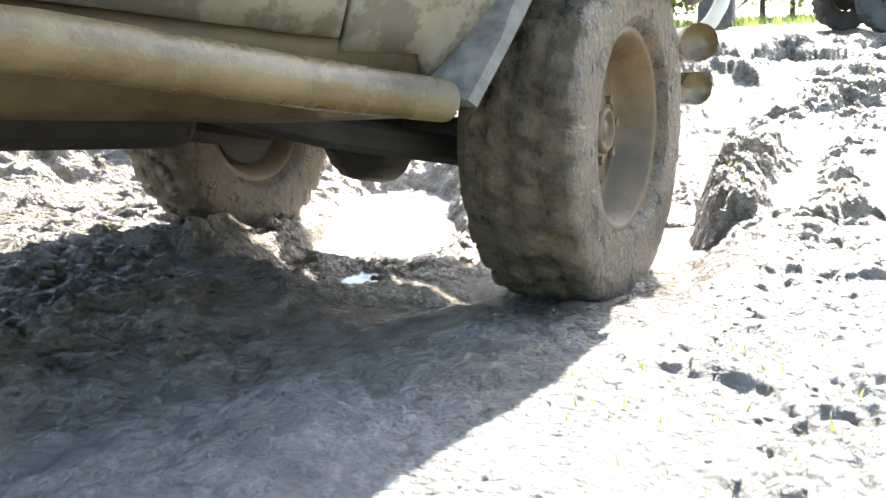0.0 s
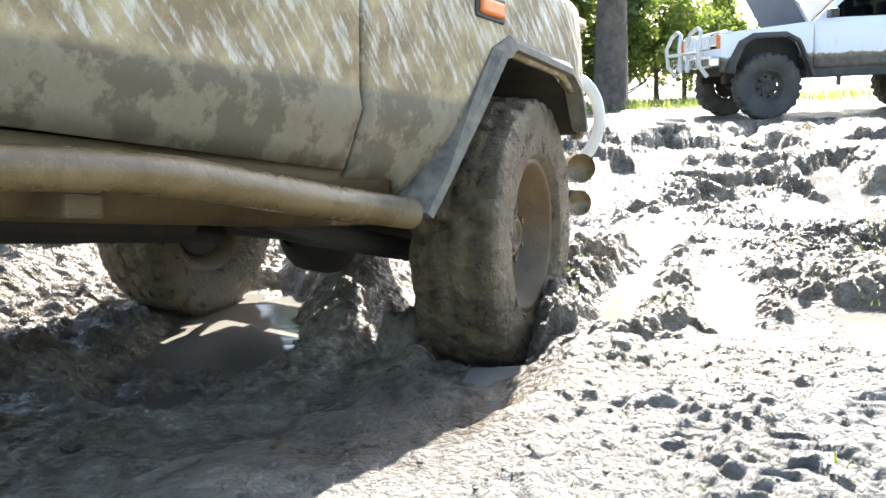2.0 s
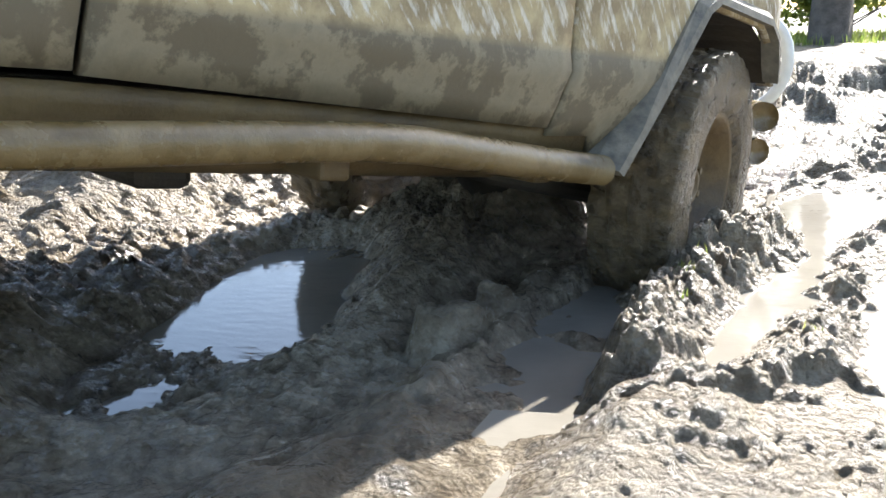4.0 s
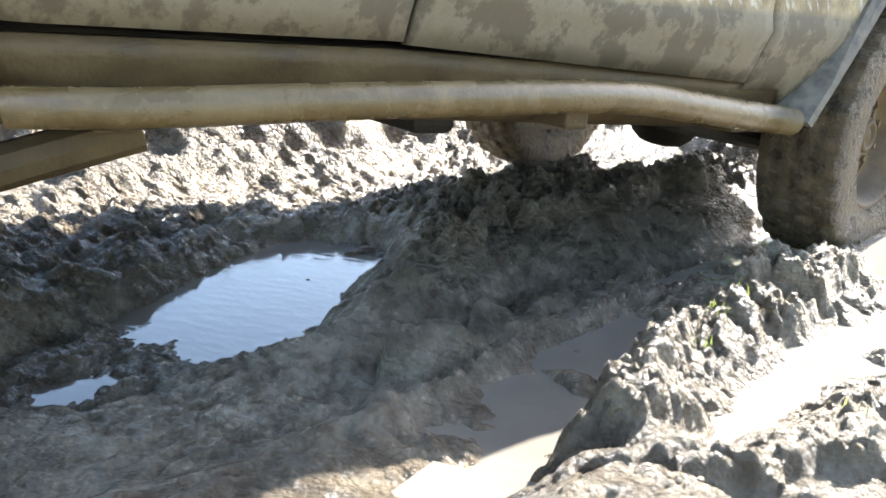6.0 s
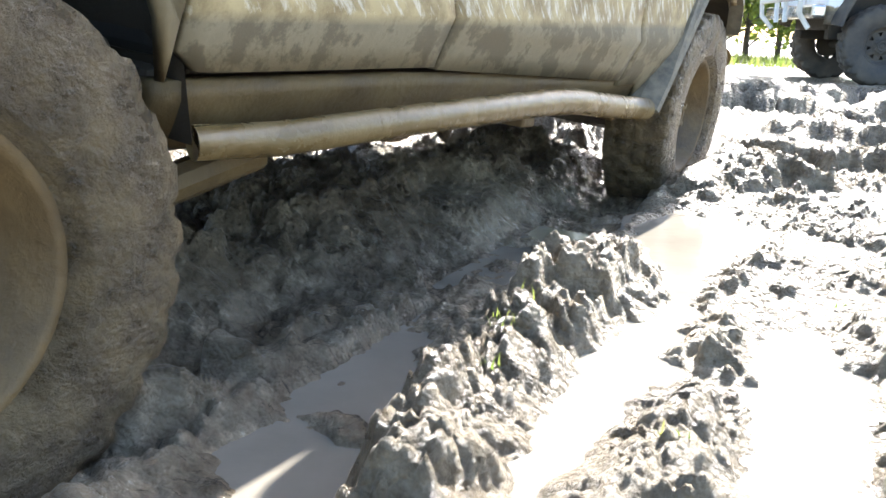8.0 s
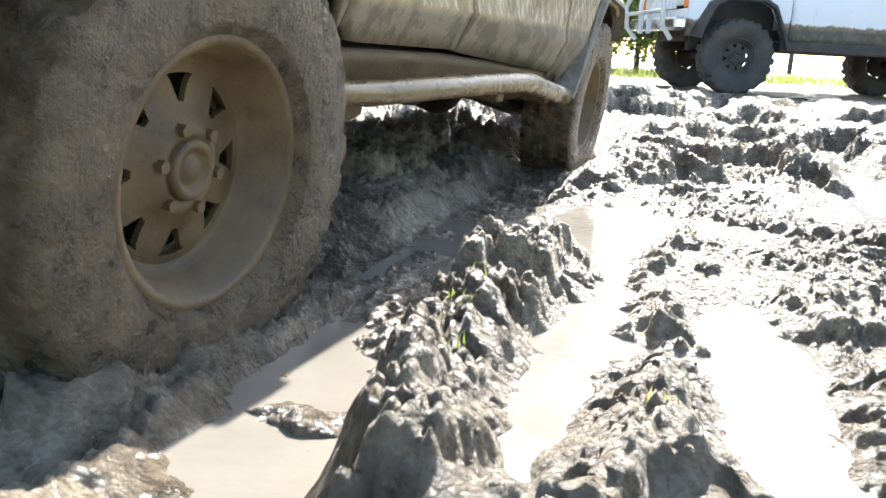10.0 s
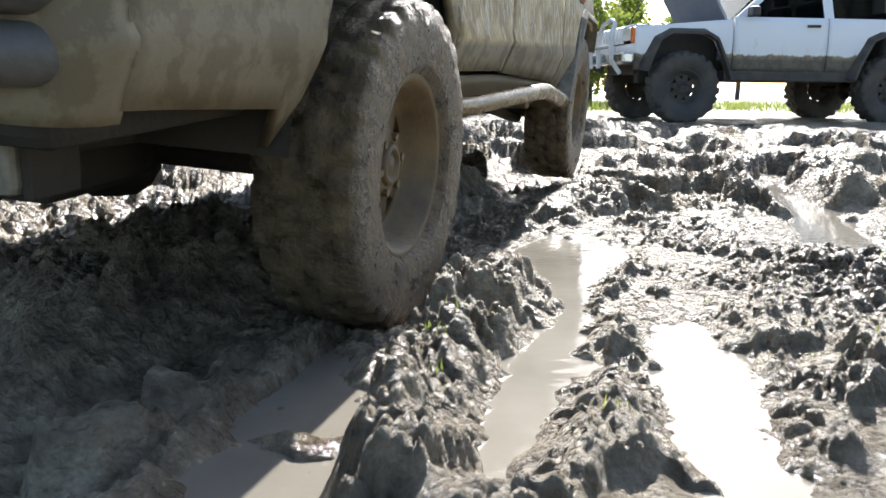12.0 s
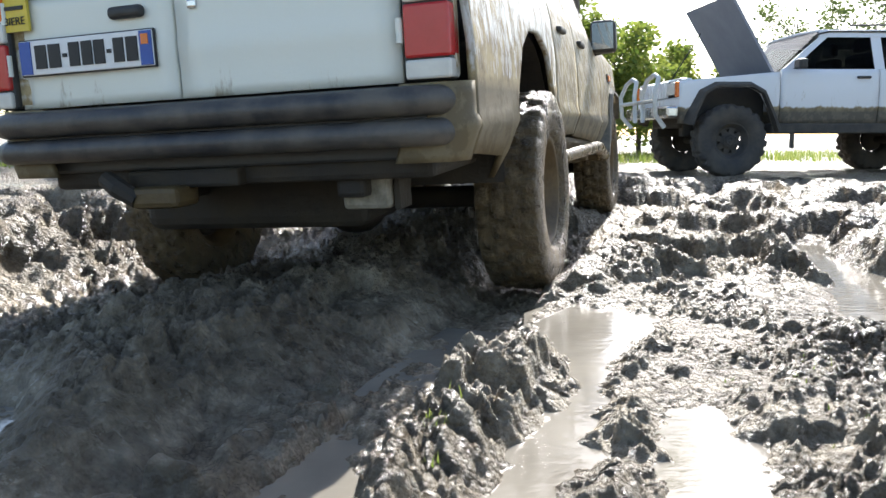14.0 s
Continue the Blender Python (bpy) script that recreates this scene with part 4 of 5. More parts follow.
    tob = new("lettering", txt)
    tob.parent = st
    txt.materials.append(INK)
    tob.matrix_basis = pose(-0.708, -1.137, 1.122, 90, 0, 0)
    # rear bumper of two black tubes
    bump = part("rear_bumper", tube([(-0.80, -1.10, 0.79), (-0.79, -1.14, 0.79), (-0.75, -1.163, 0.79), (-0.6, -1.168, 0.79), (0.6, -1.168, 0.79), (0.71, -1.163, 0.79), (0.755, -1.14, 0.79), (0.765, -1.10, 0.79)], 0.043, 20), BLACK_TUBE, car, "black steel tube rear bumper scuffed with mud", True)
    part("lower_tube", tube([(-0.80, -1.10, 0.70), (-0.79, -1.14, 0.70), (-0.75, -1.163, 0.70), (-0.6, -1.168, 0.70), (0.6, -1.168, 0.70), (0.71, -1.163, 0.70), (0.755, -1.14, 0.70), (0.765, -1.10, 0.70)], 0.04, 20), BLACK_TUBE, bump, smooth=True)
    for x in (-0.5, 0.5):
        part("stay", box(x - 0.03, x + 0.03, -1.15, -1.0, 0.66, 0.79, 0.008), BLACK_TUBE, bump)
    part("bumper_apron", box(-0.70, 0.72, -1.15, -1.08, 0.66, 0.835, 0.015), TRIM, bump)
    hitch = part("tow_hitch", box(-0.36, 0.06, -1.10, -1.02, 0.56, 0.62, 0.012), UNDER, car, "muddy tow bar under the bumper")
    part("coupling", box(-0.30, -0.12, -1.18, -1.04, 0.50, 0.57, 0.02), SILL, hitch)
    part("tow_ball", tube([(-0.40, -1.15, 0.60), (-0.34, -1.17, 0.57), (-0.28, -1.16, 0.53)], [0.03, 0.035, 0.03], 10), UNDER, hitch)
    sil = part("exhaust_box", box(0.345, 0.515, -0.94, -0.76, 0.455, 0.60, 0.015), GALVANISED, car, "pale square box hanging under the rear floor")
    part("strap", box(0.52, 0.54, -0.92, -0.78, 0.45, 0.62, 0.004), UNDER, sil)
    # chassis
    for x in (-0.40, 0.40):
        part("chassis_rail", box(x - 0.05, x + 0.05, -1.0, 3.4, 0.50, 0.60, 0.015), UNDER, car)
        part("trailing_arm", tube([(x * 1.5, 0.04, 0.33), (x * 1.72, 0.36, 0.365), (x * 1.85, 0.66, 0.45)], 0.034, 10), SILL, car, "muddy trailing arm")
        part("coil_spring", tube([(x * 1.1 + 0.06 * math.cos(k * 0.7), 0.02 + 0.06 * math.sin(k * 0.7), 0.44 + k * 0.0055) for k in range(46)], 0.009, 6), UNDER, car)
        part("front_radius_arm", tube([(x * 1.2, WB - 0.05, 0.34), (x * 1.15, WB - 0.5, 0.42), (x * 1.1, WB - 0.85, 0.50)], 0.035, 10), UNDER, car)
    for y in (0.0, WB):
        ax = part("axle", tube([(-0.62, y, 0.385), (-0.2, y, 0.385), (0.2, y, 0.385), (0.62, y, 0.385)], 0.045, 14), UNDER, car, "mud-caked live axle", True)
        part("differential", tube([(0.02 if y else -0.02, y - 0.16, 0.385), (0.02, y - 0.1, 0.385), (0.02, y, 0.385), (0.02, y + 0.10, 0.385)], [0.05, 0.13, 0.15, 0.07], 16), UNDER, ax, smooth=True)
    # unseen tank, made wide and low to block the sunlit ground beyond
    part("fuel_tank", box(-0.66, 0.30, -0.56, -0.16, 0.345, 0.60, 0.05, 3), UNDER, car, "muddy fuel tank, enlarged to hide the bright ground beyond")
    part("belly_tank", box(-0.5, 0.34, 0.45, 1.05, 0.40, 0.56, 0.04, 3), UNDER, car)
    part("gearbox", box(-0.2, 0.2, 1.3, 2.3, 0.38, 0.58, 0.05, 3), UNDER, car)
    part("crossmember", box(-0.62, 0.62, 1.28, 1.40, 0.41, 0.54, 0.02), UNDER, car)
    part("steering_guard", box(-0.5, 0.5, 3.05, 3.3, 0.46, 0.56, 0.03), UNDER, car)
    part("propshaft", tube([(0.02, 0.15, 0.40), (0.05, 1.3, 0.47)], 0.035, 10), UNDER, car)
    part("exhaust_pipe", tube([(0.25, 2.2, 0.48), (0.3, 1.0, 0.47), (0.3, 0.3, 0.55), (0.3, -0.7, 0.55)], 0.03, 10), UNDER, car)
    # front bumper tubes and bull bar
    fb = part("front_bumper", tube([(-0.74, 3.40, 0.62), (-0.62, 3.55, 0.62), (0.62, 3.55, 0.62), (0.74, 3.40, 0.62)], 0.05, 16), TUBE, car, "mud-coated steel tube front bumper", True)
    part("lower_tube", tube([(-0.72, 3.44, 0.50), (-0.62, 3.52, 0.50), (0.62, 3.52, 0.50), (0.72, 3.44, 0.50)], 0.045, 16), TUBE, fb, smooth=True)
    for sx in (1, -1):
        loop = [(sx * (0.56 + 0.13 * math.sin(t)), 3.60 + 0.05 * math.sin(t), 0.80 + 0.17 * math.cos(t)) for t in np.linspace(0, math.pi, 12)]
        part("bull_bar_hoop", tube(loop, 0.022, 12), LENS_CLEAR, fb, "pale tube hoop of the bull bar", True)
        part("head_lamp", box(sx * 0.53 - 0.1, sx * 0.53 + 0.1, 3.40, 3.45, 0.84, 1.0, 0.03), LENS_CLEAR, car)
    # final proportions of the body along its length
    ymap = [(-1.3, -1.19), (-0.95, -0.84), (-0.4, -0.4), (0.41, 0.463), (1.10, 1.12), (2.19, 2.155), (2.36, 2.345), (2.9, 2.94), (3.7, 3.72)]
    rake = [(-1.0, 0.0), (0.46, 0.05), (1.12, 0.038), (2.12, -0.016), (3.5, -0.03)]
    for ob in car.children_recursive:
        if ob.type == "MESH":
            for v in ob.data.vertices:
                y = curve_at(ymap, v.co.y)
                v.co.z += curve_at(rake, y)
                v.co.y = y
        else:
            ob.location.y, ob.location.z = curve_at(ymap, ob.location.y), ob.location.z
    wheels = []
    for y, steered in ((WB, True), (0.0, False)):
        for sx in (1, -1):
            wheels.append((build_wheel(car, "muddy steel wheel with chunky tyre", 0.398, 0.25, 0.216, RUBBER, RIM, 30, 0.014, 0.02), sx * (0.715 if steered else 0.775), 2.94 if steered else 0.03, sx, steered))
    return car, wheels


OFFROADER, OFF_WHEELS = build_offroader()


def motions():
    """Drive the off-roader along its track, with its wheels rolling and steering."""
    walk(OFFROADER, [(t, pose(x, y, z, 0, 0, yaw) @ pose(0, 0, 0, pitch) @ pose(0, 0, 0, 0, roll)) for t, x, y, z, yaw, pitch, roll in DRIVE])
    ts = [r[0] for r in DRIVE]
    run = [0.0]
    for r0, r1 in zip(DRIVE, DRIVE[1:]):
        run.append(run[-1] + math.hypot(r1[1] - r0[1], r1[2] - r0[2]))
    steer = [(0, 13), (3.5, 12), (4.2, 11), (6.3, 5), (7, 4), (9, 2), (14, 0)]
    steps = [k * 0.25 for k in range(57)]
    for wheel, x, y, sx, steered in OFF_WHEELS:
        rows = []
        for t in steps:
            s = float(np.interp(t, ts, run))
            m = pose(x, y, 0.385 if steered else 0.435, 0, 0, curve_at(steer, t) if steered else 0) @ pose(0, 0, 0, -math.degrees(s / 0.375)) @ pose(0, 0, 0, 0, 0, 0 if sx > 0 else 180)
            rows.append((t, m))
        walk(wheel, rows)

# ---- the parked estate car with its bonnet up ----
# its own space: x right, y forward, z up, origin on the ground under the rear axle
JWB = 2.58
J_FRONT_ARCH = [(JWB - 0.52, 0.50), (JWB - 0.46, 0.66), (JWB - 0.33, 0.93), (JWB - 0.2, 1.0), (JWB + 0.2, 1.0), (JWB + 0.33, 0.93), (JWB + 0.43, 0.70), (JWB + 0.46, 0.58)]
J_REAR_ARCH = [(-0.50, 0.55), (-0.45, 0.70), (-0.32, 0.95), (-0.2, 1.0), (0.2, 1.0), (0.32, 0.95), (0.45, 0.70), (0.52, 0.50)]
J_SIDE = [(0.5, 0.80), (0.75, 0.845), (0.95, 0.85), (1.2, 0.835), (1.27, 0.81), (1.75, 0.66)]


def j_panel(y0, y1, bottom, top, sx, n):
    cols = []
    for i in range(n + 1):
        y = y0 + (y1 - y0) * i / n
        zb, zt = bottom(y), top(y)
        cols.append([(sx * (curve_at(J_SIDE, zb + (zt - zb) * j / 9) - (0.05 * max(0, y - 2.9) / 0.3)), y, zb + (zt - zb) * j / 9) for j in range(10)])
    return sheet(cols, 0.02, (-sx, 0, 0))


def flare_strip(line, x0, x1, sx, wide, mat, car):
    bm = bmesh.new()
    rings = []
    for i, (y, z) in enumerate(line):
        q0, q1 = line[max(i - 1, 0)], line[min(i + 1, len(line) - 1)]
        d = Vector((q1[0] - q0[0], q1[1] - q0[1])).normalized()
        nx, nz = -d.y, d.x
        rings.append([bm.verts.new((sx * x0, y, z)), bm.verts.new((sx * x1, y, z)), bm.verts.new((sx * x1, y + nx * 0.03, z + nz * 0.03)), bm.verts.new((sx * x0, y + nx * wide, z + nz * wide))])
    for r0, r1 in zip(rings, rings[1:]):
        for k in range(4):
            bm.faces.new((r0[k], r0[(k + 1) % 4], r1[(k + 1) % 4], r1[k]))
    bm.faces.new(rings[0])
    bm.faces.new(rings[-1][::-1])
    bmesh.ops.recalc_face_normals(bm, faces=bm.faces[:])
    return part("arch_flare", bm, mat, car, "dark grey wheel-arch flare")


def build_estate():
    car = new("estate_car", None)
    tagged(car, "white three-door off-road estate parked with its bonnet propped open", "car")
    belt = 1.23
    for sx in (1, -1):
        part("rear_quarter_panel", j_panel(-0.95, 0.86, lambda y: arch_z(J_REAR_ARCH, y, 0.58), lambda y: belt, sx, 36), JEEP_PAINT, car, "white rear quarter, dark and muddy low down", True)
        d = part("front_door", j_panel(0.872, 2.02, lambda y: 0.58, lambda y: belt, sx, 14), JEEP_PAINT, car, "white front door with a dark lower half", True)
        part("door_handle", box(0.84, 0.875, 0.98, 1.14, 1.10, 1.13, 0.01, m=Matrix.Diagonal((sx, 1, 1, 1))), TRIM, d, "black door handle")
        part("front_wing", j_panel(2.032, 3.18, lambda y: arch_z(J_FRONT_ARCH, y, 0.60), lambda y: 1.20 - 0.10 * max(0, y - 2.0), sx, 30), JEEP_PAINT, car, "white front wing spattered with mud", True)
        flare_strip(J_FRONT_ARCH, 0.80, 0.93, sx, 0.09, DARK_RUBBER, car)
        flare_strip(J_REAR_ARCH, 0.80, 0.93, sx, 0.09, DARK_RUBBER, car)
        part("sill", box(0.62, 0.83, 0.45, 2.1, 0.48, 0.60, 0.02, m=Matrix.Diagonal((sx, 1, 1, 1))), DARK_RUBBER, car, "dark sill guard")

        def pane(y0, y1, r0, r1, dx=0.0):
            return [[(sx * (curve_at(J_SIDE, z) - 0.01 + dx), a0 + (b0 - a0) * t, z) for t, z in ((0, belt), (0.5, 1.45), (1, 1.66))] for a0, b0 in ((y0, r0), (y1, r1))]
        part("rear_side_window", sheet(pane(-0.75, 0.80, -0.62, 0.80), 0.005, (-sx, 0, 0)), DARK_GLASS, car, "dark tinted rear side glass")
        part("front_side_window", sheet(pane(0.92, 1.88, 0.92, 1.42), 0.005, (-sx, 0, 0)), DARK_GLASS, car, "door glass")
        for q in ((-0.95, -0.75, -0.80, -0.62), (0.80, 0.92, 0.80, 0.92), (1.88, 1.99, 1.42, 1.51)):
            part("window_pillar", sheet(pane(*q, 0.004), 0.04, (-sx, 0, 0)), JEEP_PAINT, car)
        part("roof_edge", sheet([[(sx * curve_at(J_SIDE, z), y, z) for z in (1.65, 1.70, 1.74)] for y in np.linspace(-0.85, 1.52, 8)], 0.04, (-sx, 0, 0)), JEEP_PAINT, car)
        part("drip_rail", tube([(sx * 0.68, y, 1.725 if y < 1.5 else 1.69) for y in (-0.8, 0.3, 1.4, 1.54)], 0.012, 8), TRIM, car)
        part("roof_bar", tube([(sx * 0.56, -0.7, 1.83), (sx * 0.56, 0.3, 1.84), (sx * 0.56, 1.1, 1.82)], 0.014, 8), TRIM, car, "dark roof rail")
        mir = part("door_mirror", box(0.86, 1.02, 1.80, 1.90, 1.22, 1.35, 0.025, m=Matrix.Diagonal((sx, 1, 1, 1))), TRIM, car, "black door mirror")
        part("head_lamp", box(sx * 0.56 - 0.12, sx * 0.56 + 0.12, 3.15, 3.21, 0.93, 1.07, 0.015), LENS_CLEAR, car, "square head lamp")
        part("side_lamp", box(sx * 0.745 - 0.045, sx * 0.745 + 0.045, 3.10, 3.205, 0.90, 1.08, 0.012), LENS_ORANGE, car)
        part("wheel_well", box(0.40, 0.55, JWB - 0.5, JWB + 0.46, 0.45, 1.05, 0.02, m=Matrix.Diagonal((sx, 1, 1, 1))), UNDER, car)
        part("tail_lamp", box(0.66, 0.82, -0.99, -0.92, 0.85, 1.15, 0.012, m=Matrix.Diagonal((sx, 1, 1, 1))), LENS_RED, car)
    part("roof", sheet([[(x, y, 1.745 + 0.03 * math.cos(x * 2)) for x in np.linspace(-0.66, 0.66, 9)] for y in np.linspace(-0.88, 1.52, 8)], 0.035, (0, 0, -1)), JEEP_PAINT, car, "white roof", True)
    part("windscreen", sheet([[(x, 2.0 - 0.47 * t, 1.20 + 0.52 * t) for t in (0, 0.5, 1)] for x in np.linspace(-0.66, 0.66, 5)], 0.006, (0, -1, 0)), GLASS, car, "windscreen reflecting the sky")
    part("floor_pan", box(-0.70, 0.70, -0.9, 2.05, 0.50, 0.60, 0.02), UNDER, car)
    part("rear_wall", box(-0.74, 0.74, -0.96, -0.90, 0.58, 1.24, 0.02), JEEP_PAINT, car)
    part("tailgate_glass", box(-0.60, 0.60, -0.93, -0.92, 1.25, 1.65), GLASS, car)
    part("engine_bay", box(-0.50, 0.50, 2.05, 3.08, 0.55, 1.02, 0.03), UNDER, car, "dark engine bay")
    part("scuttle", box(-0.74, 0.74, 1.98, 2.12, 1.08, 1.19, 0.02), TRIM, car)
    part("dashboard", box(-0.7, 0.7, 1.6, 1.95, 0.95, 1.2, 0.05), TRIM, car)
    for x in (-0.36, 0.36):
        s = part("seat", box(x - 0.24, x + 0.24, 0.9, 1.4, 0.75, 0.98, 0.06), SEAT, car, "dark cloth seat")
        part("seat_back", box(x - 0.23, x + 0.23, 0.78, 0.92, 0.9, 1.42, 0.05), SEAT, s)
        part("head_rest", box(x - 0.13, x + 0.13, 0.78, 0.88, 1.44, 1.6, 0.04), SEAT, s)
    part("rear_bench", box(-0.6, 0.6, -0.15, 0.0, 0.75, 1.35, 0.05), SEAT, car)
    # front end
    grille = part("grille", box(-0.42, 0.42, 3.15, 3.19, 0.90, 1.09, 0.01), TRIM, car, "black grille with upright slots")
    for k in range(9):
        x = -0.40 + k * 0.1
        part("grille_bar", box(x - 0.022, x + 0.022, 3.18, 3.215, 0.90, 1.09, 0.008), JEEP_PAINT, grille)
    part("front_panel", box(-0.79, 0.79, 3.10, 3.17, 0.66, 0.90, 0.015), JEEP_PAINT, car)
    part("slam_panel", box(-0.78, 0.78, 3.03, 3.17, 1.085, 1.12, 0.012), JEEP_PAINT, car)
    bump = part("front_bumper", box(-0.85, 0.85, 3.20, 3.34, 0.66, 0.80, 0.03), CHROME, car, "dull chrome front bumper")
    for sx in (1, -1):
        part("bull_bar_hoop", tube([(sx * 0.66, 3.30, 0.56), (sx * 0.70, 3.42, 0.70), (sx * 0.72, 3.44, 0.95), (sx * 0.66, 3.38, 1.12), (sx * 0.45, 3.36, 1.17), (sx * 0.22, 3.38, 1.12), (sx * 0.16, 3.42, 0.95), (sx * 0.16, 3.40, 0.62)], 0.028, 10), LENS_CLEAR, bump, "pale tube hoop of the bull bar", True)
    part("bull_bar_cross", tube([(-0.72, 3.43, 0.86), (0.72, 3.43, 0.86)], 0.024, 10), LENS_CLEAR, bump, smooth=True)
    # bonnet, hinged at the windscreen and standing open
    hood = sheet([[(x, y, 0.02 * math.cos(x * 1.6)) for x in np.linspace(-0.72, 0.72, 9)] for y in np.linspace(0, 1.12, 8)], 0.03, (0, 0, -1))
    bmesh.ops.transform(hood, matrix=pose(0, 2.06, 1.20, 62), verts=hood.verts[:])
    part("bonnet", hood, BONNET, car, "open bonnet with its dark underside outwards")
    part("bonnet_stay", tube([(0.5, 2.9, 1.08), (0.45, 2.5, 1.85)], 0.008, 6), TRIM, car)
    for y in (0.0, JWB):
        ax = part("axle", tube([(-0.6, y, 0.40), (0.6, y, 0.40)], 0.045, 12), UNDER, car)
        part("differential", tube([(0.1, y - 0.12, 0.4), (0.1, y, 0.4), (0.1, y + 0.1, 0.4)], [0.05, 0.14, 0.05], 12), UNDER, ax)
    for y in (JWB, 0.0):
        for sx in (1, -1):
            w = build_wheel(car, "dark muddy wheel", 0.41, 0.27, 0.200, DARK_RUBBER, DARK_RUBBER, 22, 0.03, 0.04)
            w.matrix_basis = pose(sx * 0.76, y, 0.40, 30 * y, 0, 0 if sx > 0 else 180)
    # final proportions of the body above the bonnet line
    for ob in car.children:
        if not ob.name.startswith("wheel"):
            for v in ob.data.vertices:
                v.co.z = min(v.co.z, 1.05) + 0.88 * max(0.0, v.co.z - 1.05)
    return car


BONNET = plain("weathered_grey_blue_paint", (0.22, 0.24, 0.29), (0.28, 0.30, 0.35), (0.5, 0.7), 4, 0.1, 40)
ESTATE = build_estate()
ESTATE.matrix_basis = pose(7.78, 11.80, 0.085, 0, 0, 88.0)

# ---- plants ----
def blades(name, spots, n, hgt, spread, mat, seed, wide=0.004):
    rng = random.Random(seed)
    bm = bmesh.new()
    for x, y, z in spots:
        for _ in range(n):
            a0, r0 = rng.uniform(0, math.tau), spread * math.sqrt(rng.random())
            px, py = x + r0 * math.cos(a0), y + r0 * math.sin(a0)
            hh, lean, az = hgt * rng.uniform(0.4, 1.1), rng.uniform(0.1, 0.8), rng.uniform(0, math.tau)
            sx, sy = -math.sin(az) * wide, math.cos(az) * wide
            prev = None
            for k in range(4):
                t = k / 3
                cx, cy, cz = px + math.cos(az) * lean * hh * t * t, py + math.sin(az) * lean * hh * t * t, z - 0.01 + hh * (t - 0.25 * lean * t * t)
                w = 1 - t * 0.95
                pr = (bm.verts.new((cx - sx * w, cy - sy * w, cz)), bm.verts.new((cx + sx * w, cy + sy * w, cz)))
                if prev:
                    bm.faces.new((prev[0], prev[1], pr[1], pr[0]))
                prev = pr
    return part(name, bm, mat)


def ground_at(x, y):
    return float(height(np.array([float(x)]), np.array([float(y)]))[0])


for x, y, n, s in ((1.14, 3.33, 16, 0.028), (1.19, 3.42, 7, 0.022), (1.12, 3.22, 8, 0.022), (0.61, 1.30, 20, 0.04), (1.36, 2.98, 6, 0.02)):
    tagged(blades("grass_tuft", [(x, y, ground_at(x, y))], n, 0.034, s, GRASS, int(x * 100), 0.003), "small tuft of fresh green grass on the mud bank", "grass", "grass tufts on the mud")
rng = random.Random(12)
spots = []
while len(spots) < 420:
    x, y = rng.uniform(0.2, 3.2), rng.uniform(0.6, 4.2)
    zone = (y < 1.9 and x > 0.45) or (x > 1.88 and 2.6 < y < 3.9)
    z = ground_at(x, y)
    if zone and z > -0.02 and rng.random() < 0.6:
        spots.append((x, y, z))
tagged(blades("trampled_grass", spots, 6, 0.024, 0.05, GRASS, 4, 0.0025), "sparse trampled grass on the firmer mud", "grass", kind="stuff")


def clods(n, seed):
    """Loose lumps of mud."""
    rng = random.Random(seed)
    base = bmesh.new()
    bmesh.ops.create_icosphere(base, subdivisions=1, radius=1)
    vs0, fs0 = [v.co.copy() for v in base.verts], [[v.index for v in f.verts] for f in base.faces]
    base.free()
    xs = np.array([rng.uniform(-0.9, 3.6) for _ in range(n)])
    ys = np.array([rng.uniform(0.9, 7.2) for _ in range(n)])
    zs = height(xs, ys)
    verts, faces = [], []
    for x, y, z in zip(xs, ys, zs):
        if z < -0.03:
            continue
        r = rng.choice((0.003, 0.004, 0.005, 0.006)) * rng.uniform(0.7, 1.3)
        q = Euler((rng.uniform(0, 6), rng.uniform(0, 6), rng.uniform(0, 6))).to_matrix()
        k0 = len(verts)
        sc = (rng.uniform(0.7, 1.3), rng.uniform(0.7, 1.3), rng.uniform(0.5, 0.9))
        for v in vs0:
            w = q @ v * (1 + 0.75 * noise.noise(v * 1.9 + Vector((x * 30, y * 30, 0))))
            verts.append((x + w.x * r * sc[0], y + w.y * r * sc[1], z + w.z * r * sc[2] - r * 0.2))
        faces += [[k0 + i for i in f] for f in fs0]
    me = bpy.data.meshes.new("mud_clods")
    me.from_pydata(verts, [], faces)
    me.polygons.foreach_set("use_smooth", [True] * len(faces))
    me.materials.append(MUD)
    return tagged(new("mud_clods", me), "loose crumbs and clods of wet mud", "mud", kind="stuff")


clods(11000, 3)


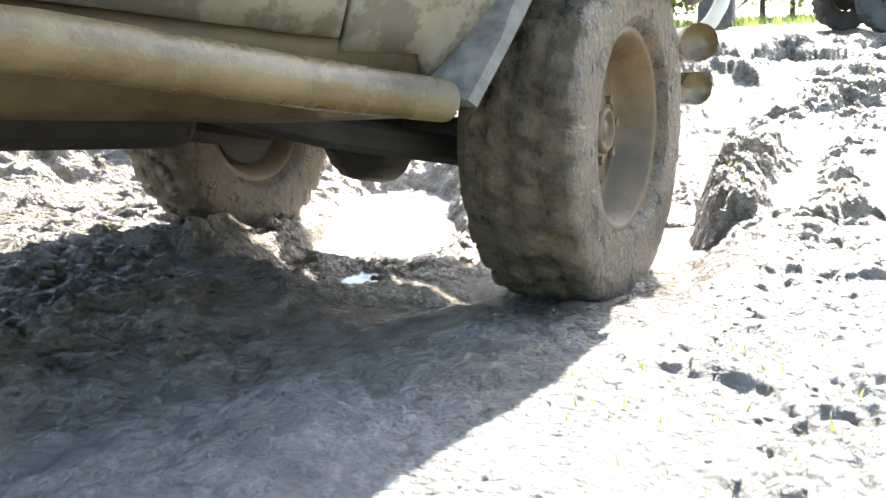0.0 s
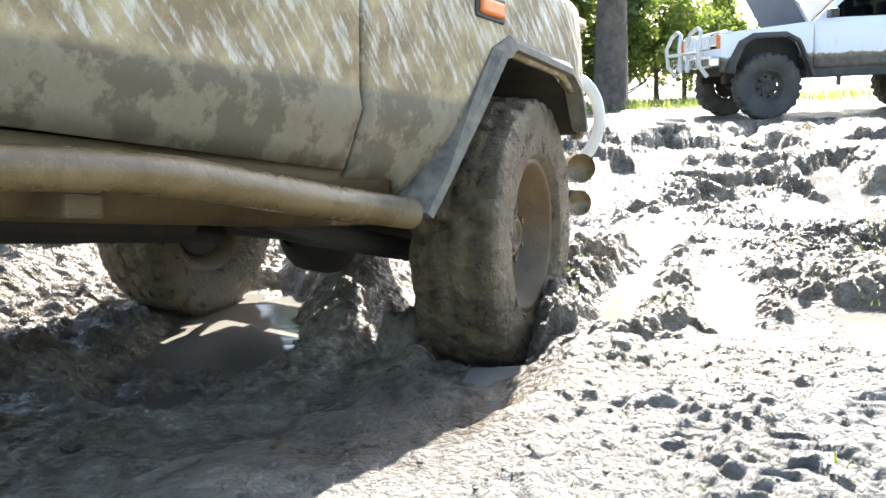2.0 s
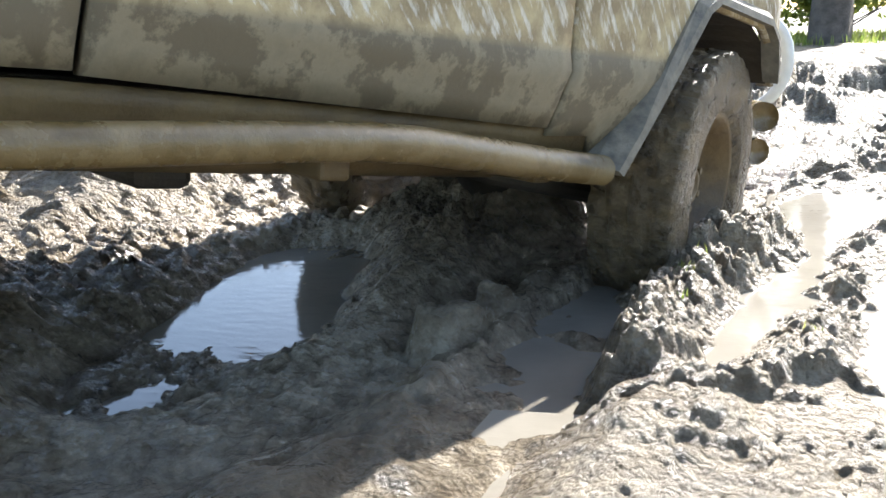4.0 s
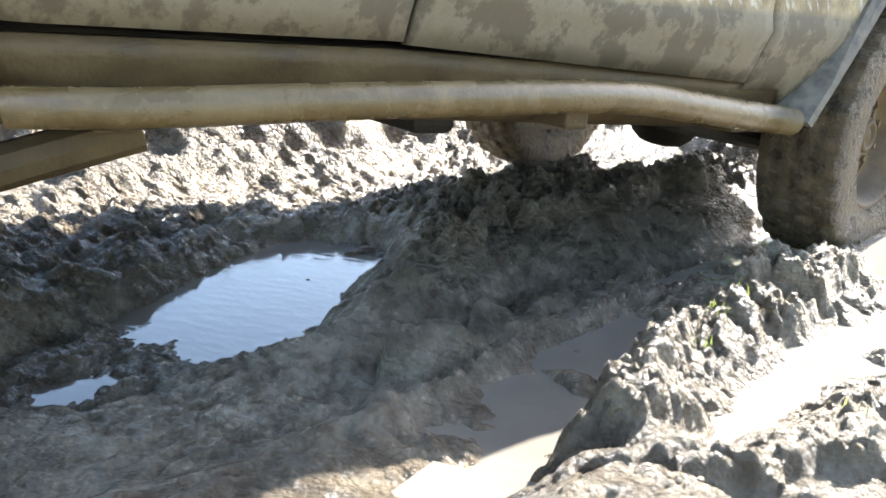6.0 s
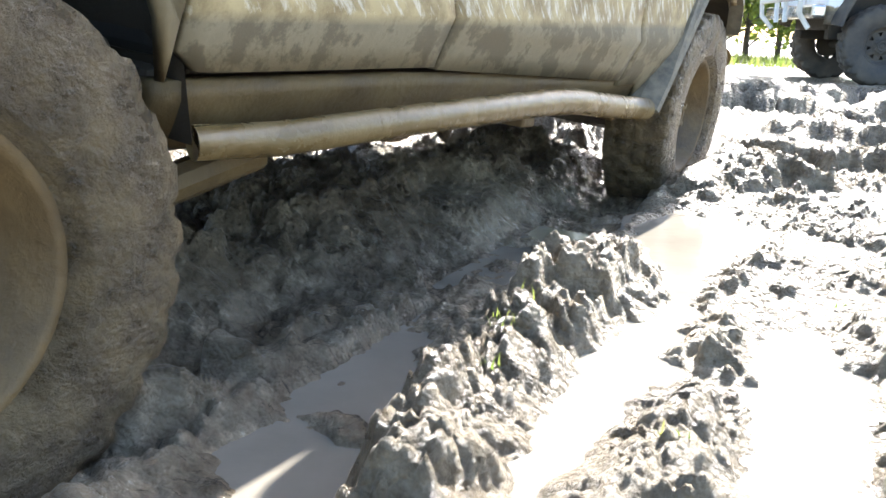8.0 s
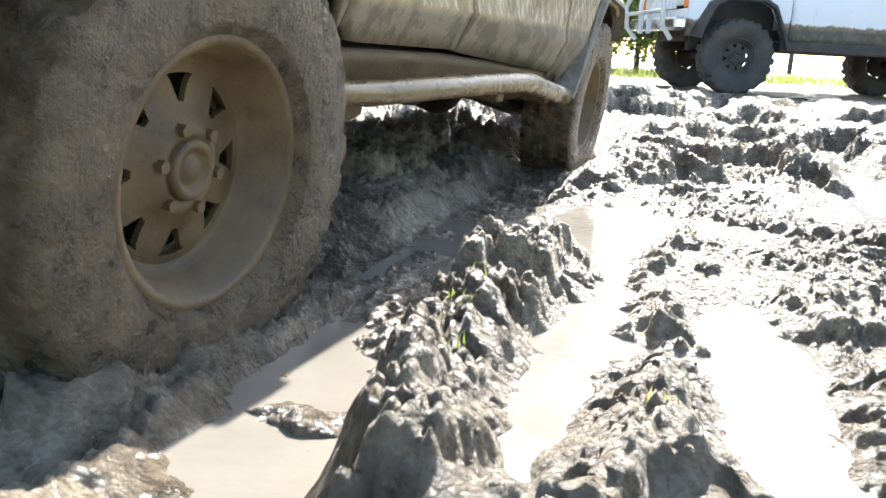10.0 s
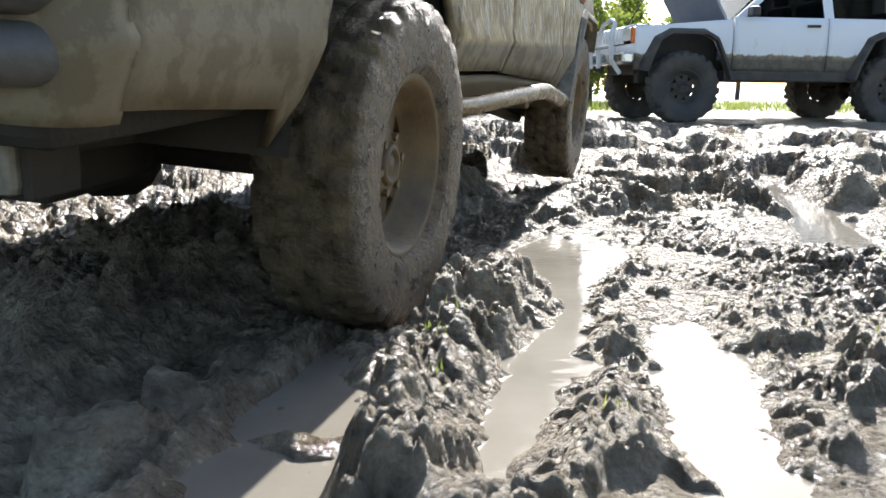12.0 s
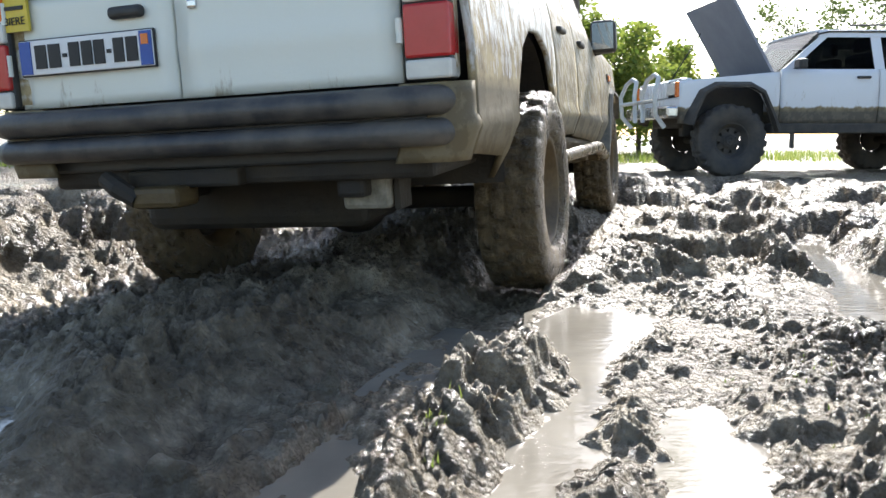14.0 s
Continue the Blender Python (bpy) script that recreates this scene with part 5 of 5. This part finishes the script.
def leaves_mesh(name, centres, count, size, mat, parent, seed):
    """A crown of many small leaves set in uneven clumps."""
    rng = random.Random(seed)
    verts, faces = [], []
    for _ in range(count):
        cx, cy, cz, cr = rng.choice(centres)
        while True:
            d = Vector((rng.uniform(-1, 1), rng.uniform(-1, 1), rng.uniform(-1, 1)))
            if 0.15 < d.length < 1:
                break
        d *= cr * rng.uniform(0.75, 1.15)
        p = Vector((cx, cy, cz)) + d
        s = size * rng.uniform(0.5, 1.4)
        q = Euler((rng.uniform(0, 6.28), rng.uniform(0, 6.28), rng.uniform(0, 6.28))).to_matrix()
        k0 = len(verts)
        for u, v in ((0, -1), (0.5, -0.1), (0, 1), (-0.5, 0.1)):
            verts.append(p + q @ Vector((u * s, v * s, 0.15 * s * u)))
        faces.append((k0, k0 + 1, k0 + 2, k0 + 3))
    me = bpy.data.meshes.new(name)
    me.from_pydata(verts, [], faces)
    me.materials.append(mat)
    ob = new(name, me)
    ob.parent = parent
    return ob


def build_tree(x, y, z, tall, wide, seed, leaf, leaf_n, leaf_size, trunk_r, label, name="tree", low=0.3, bare=False):
    rng = random.Random(seed)
    root = new(name, None)
    tagged(root, label, name, "trees behind the clearing")
    bm = bmesh.new()
    top = tall * (0.75 if not bare else 0.95)
    trunk = [(rng.uniform(-0.1, 0.1) * k * 0.25, rng.uniform(-0.1, 0.1) * k * 0.25, -0.1 + top * k / 6) for k in range(7)]
    tube(trunk, [trunk_r * (1 - 0.12 * k) for k in range(7)], 10, bm)
    part("trunk", bm, BARK, root, smooth=True)
    lb = bmesh.new()
    centres = []
    for k in range(16 if not bare else 26):
        h0 = top * rng.uniform(low, 0.95)
        p0 = Vector((0, 0, h0))
        a0, reach = rng.uniform(0, math.tau), wide * rng.uniform(0.35, 1.0) * (1.15 - h0 / tall * 0.5)
        p1 = p0 + Vector((math.cos(a0) * reach * 0.5, math.sin(a0) * reach * 0.5, reach * rng.uniform(0.1, 0.4)))
        p2 = p0 + Vector((math.cos(a0) * reach, math.sin(a0) * reach, reach * rng.uniform(0.2, 0.8)))
        tube([p0, p1, p2], [trunk_r * 0.3, trunk_r * 0.18, trunk_r * 0.05], 5, lb)
        for j in range(3):
            b0 = a0 + rng.uniform(-0.8, 0.8)
            p3 = p2 + Vector((math.cos(b0), math.sin(b0), rng.uniform(0.0, 1.0))) * reach * 0.4
            tube([p1.lerp(p2, 0.5), p3], [trunk_r * 0.09, trunk_r * 0.03], 4, lb, False)
            centres.append((*p3, wide * rng.uniform(0.14, 0.28)))
        centres.append((*p2, wide * rng.uniform(0.2, 0.36)))
    part("limbs", lb, BARK, root)
    leaves_mesh("crown", centres, leaf_n, leaf_size, leaf, root, seed + 1)
    root.matrix_basis = pose(x, y, z)
    return root


BUSH = "dense yellow-green bush in spring leaf"
for k, (x, y, tall, wide) in enumerate(((6.6, 20.5, 3.2, 1.5), (7.6, 21.5, 3.4, 1.6), (5.6, 19.6, 2.4, 1.2), (4.4, 21.0, 3.6, 1.7), (8.9, 22.4, 2.4, 1.2))):
    build_tree(x, y, 0.08, tall, wide, 30 + k, LEAF, 5200, 0.075, 0.07, BUSH, "bush", 0.08)
for k, (x, y, tall, wide) in enumerate(((3.3, 19.9, 3.4, 1.6), (2.3, 20.8, 3.8, 1.7), (1.1, 20.2, 3.2, 1.5), (-0.3, 20.6, 3.6, 1.7), (-1.9, 20.9, 3.4, 1.7))):
    build_tree(x, y, 0.06, tall, wide, 40 + k, FAR_LEAF, 5200, 0.095, 0.07, "dense grey-green hedge bush at the clearing's edge", "bush", 0.06)
for k, (x, y, tall, wide, tr) in enumerate(((2.0, 19.5, 7.0, 2.6, 0.25), (-0.5, 22, 6.0, 2.4, 0.2), (-4.5, 23, 5.5, 2.4, 0.2), (-9, 24, 5.5, 2.6, 0.22), (-14, 23, 5.5, 2.6, 0.22), (-19, 20, 5.5, 2.6, 0.22), (0.8, 26, 7, 2.6, 0.2))):
    build_tree(x, y, 0.05, tall, wide, 50 + k, FAR_LEAF, 5200, 0.16, tr, "tall dark tree at the edge of the clearing", "tree", 0.12)
for k, (x, y, tall, wide) in enumerate(((18.0, 27, 5.4, 2.2), (20.5, 29, 6.0, 2.4), (23.5, 28, 6.0, 2.6), (16.0, 30, 4.6, 2.0), (27, 27, 6.5, 2.6))):
    build_tree(x, y, 0.08, tall, wide, 70 + k, FAR_LEAF, 1500, 0.08, 0.09, "thin tree with few young leaves", "tree", 0.3, True)
build_tree(4.4, 16.1, 0.08, 9.0, 2.2, 91, LEAF, 1500, 0.09, 0.34, "tall tree with a thick dark trunk", "tree", 0.45)
rng = random.Random(8)
verge = [(rng.uniform(1.0, 26), rng.uniform(15.2, 21), 0.085) for _ in range(1500)] + [(rng.uniform(-16, 1), rng.uniform(11.5, 19), 0.085) for _ in range(700)]
verge = [q for q in verge if not (-8.6 < q[0] < -0.2 and q[1] < 14.6)]
tagged(blades("verge_grass", verge, 8, 0.20, 0.25, GRASS, 9, 0.012), "strip of rough green grass behind the parked car", "grass", kind="stuff")


motions()
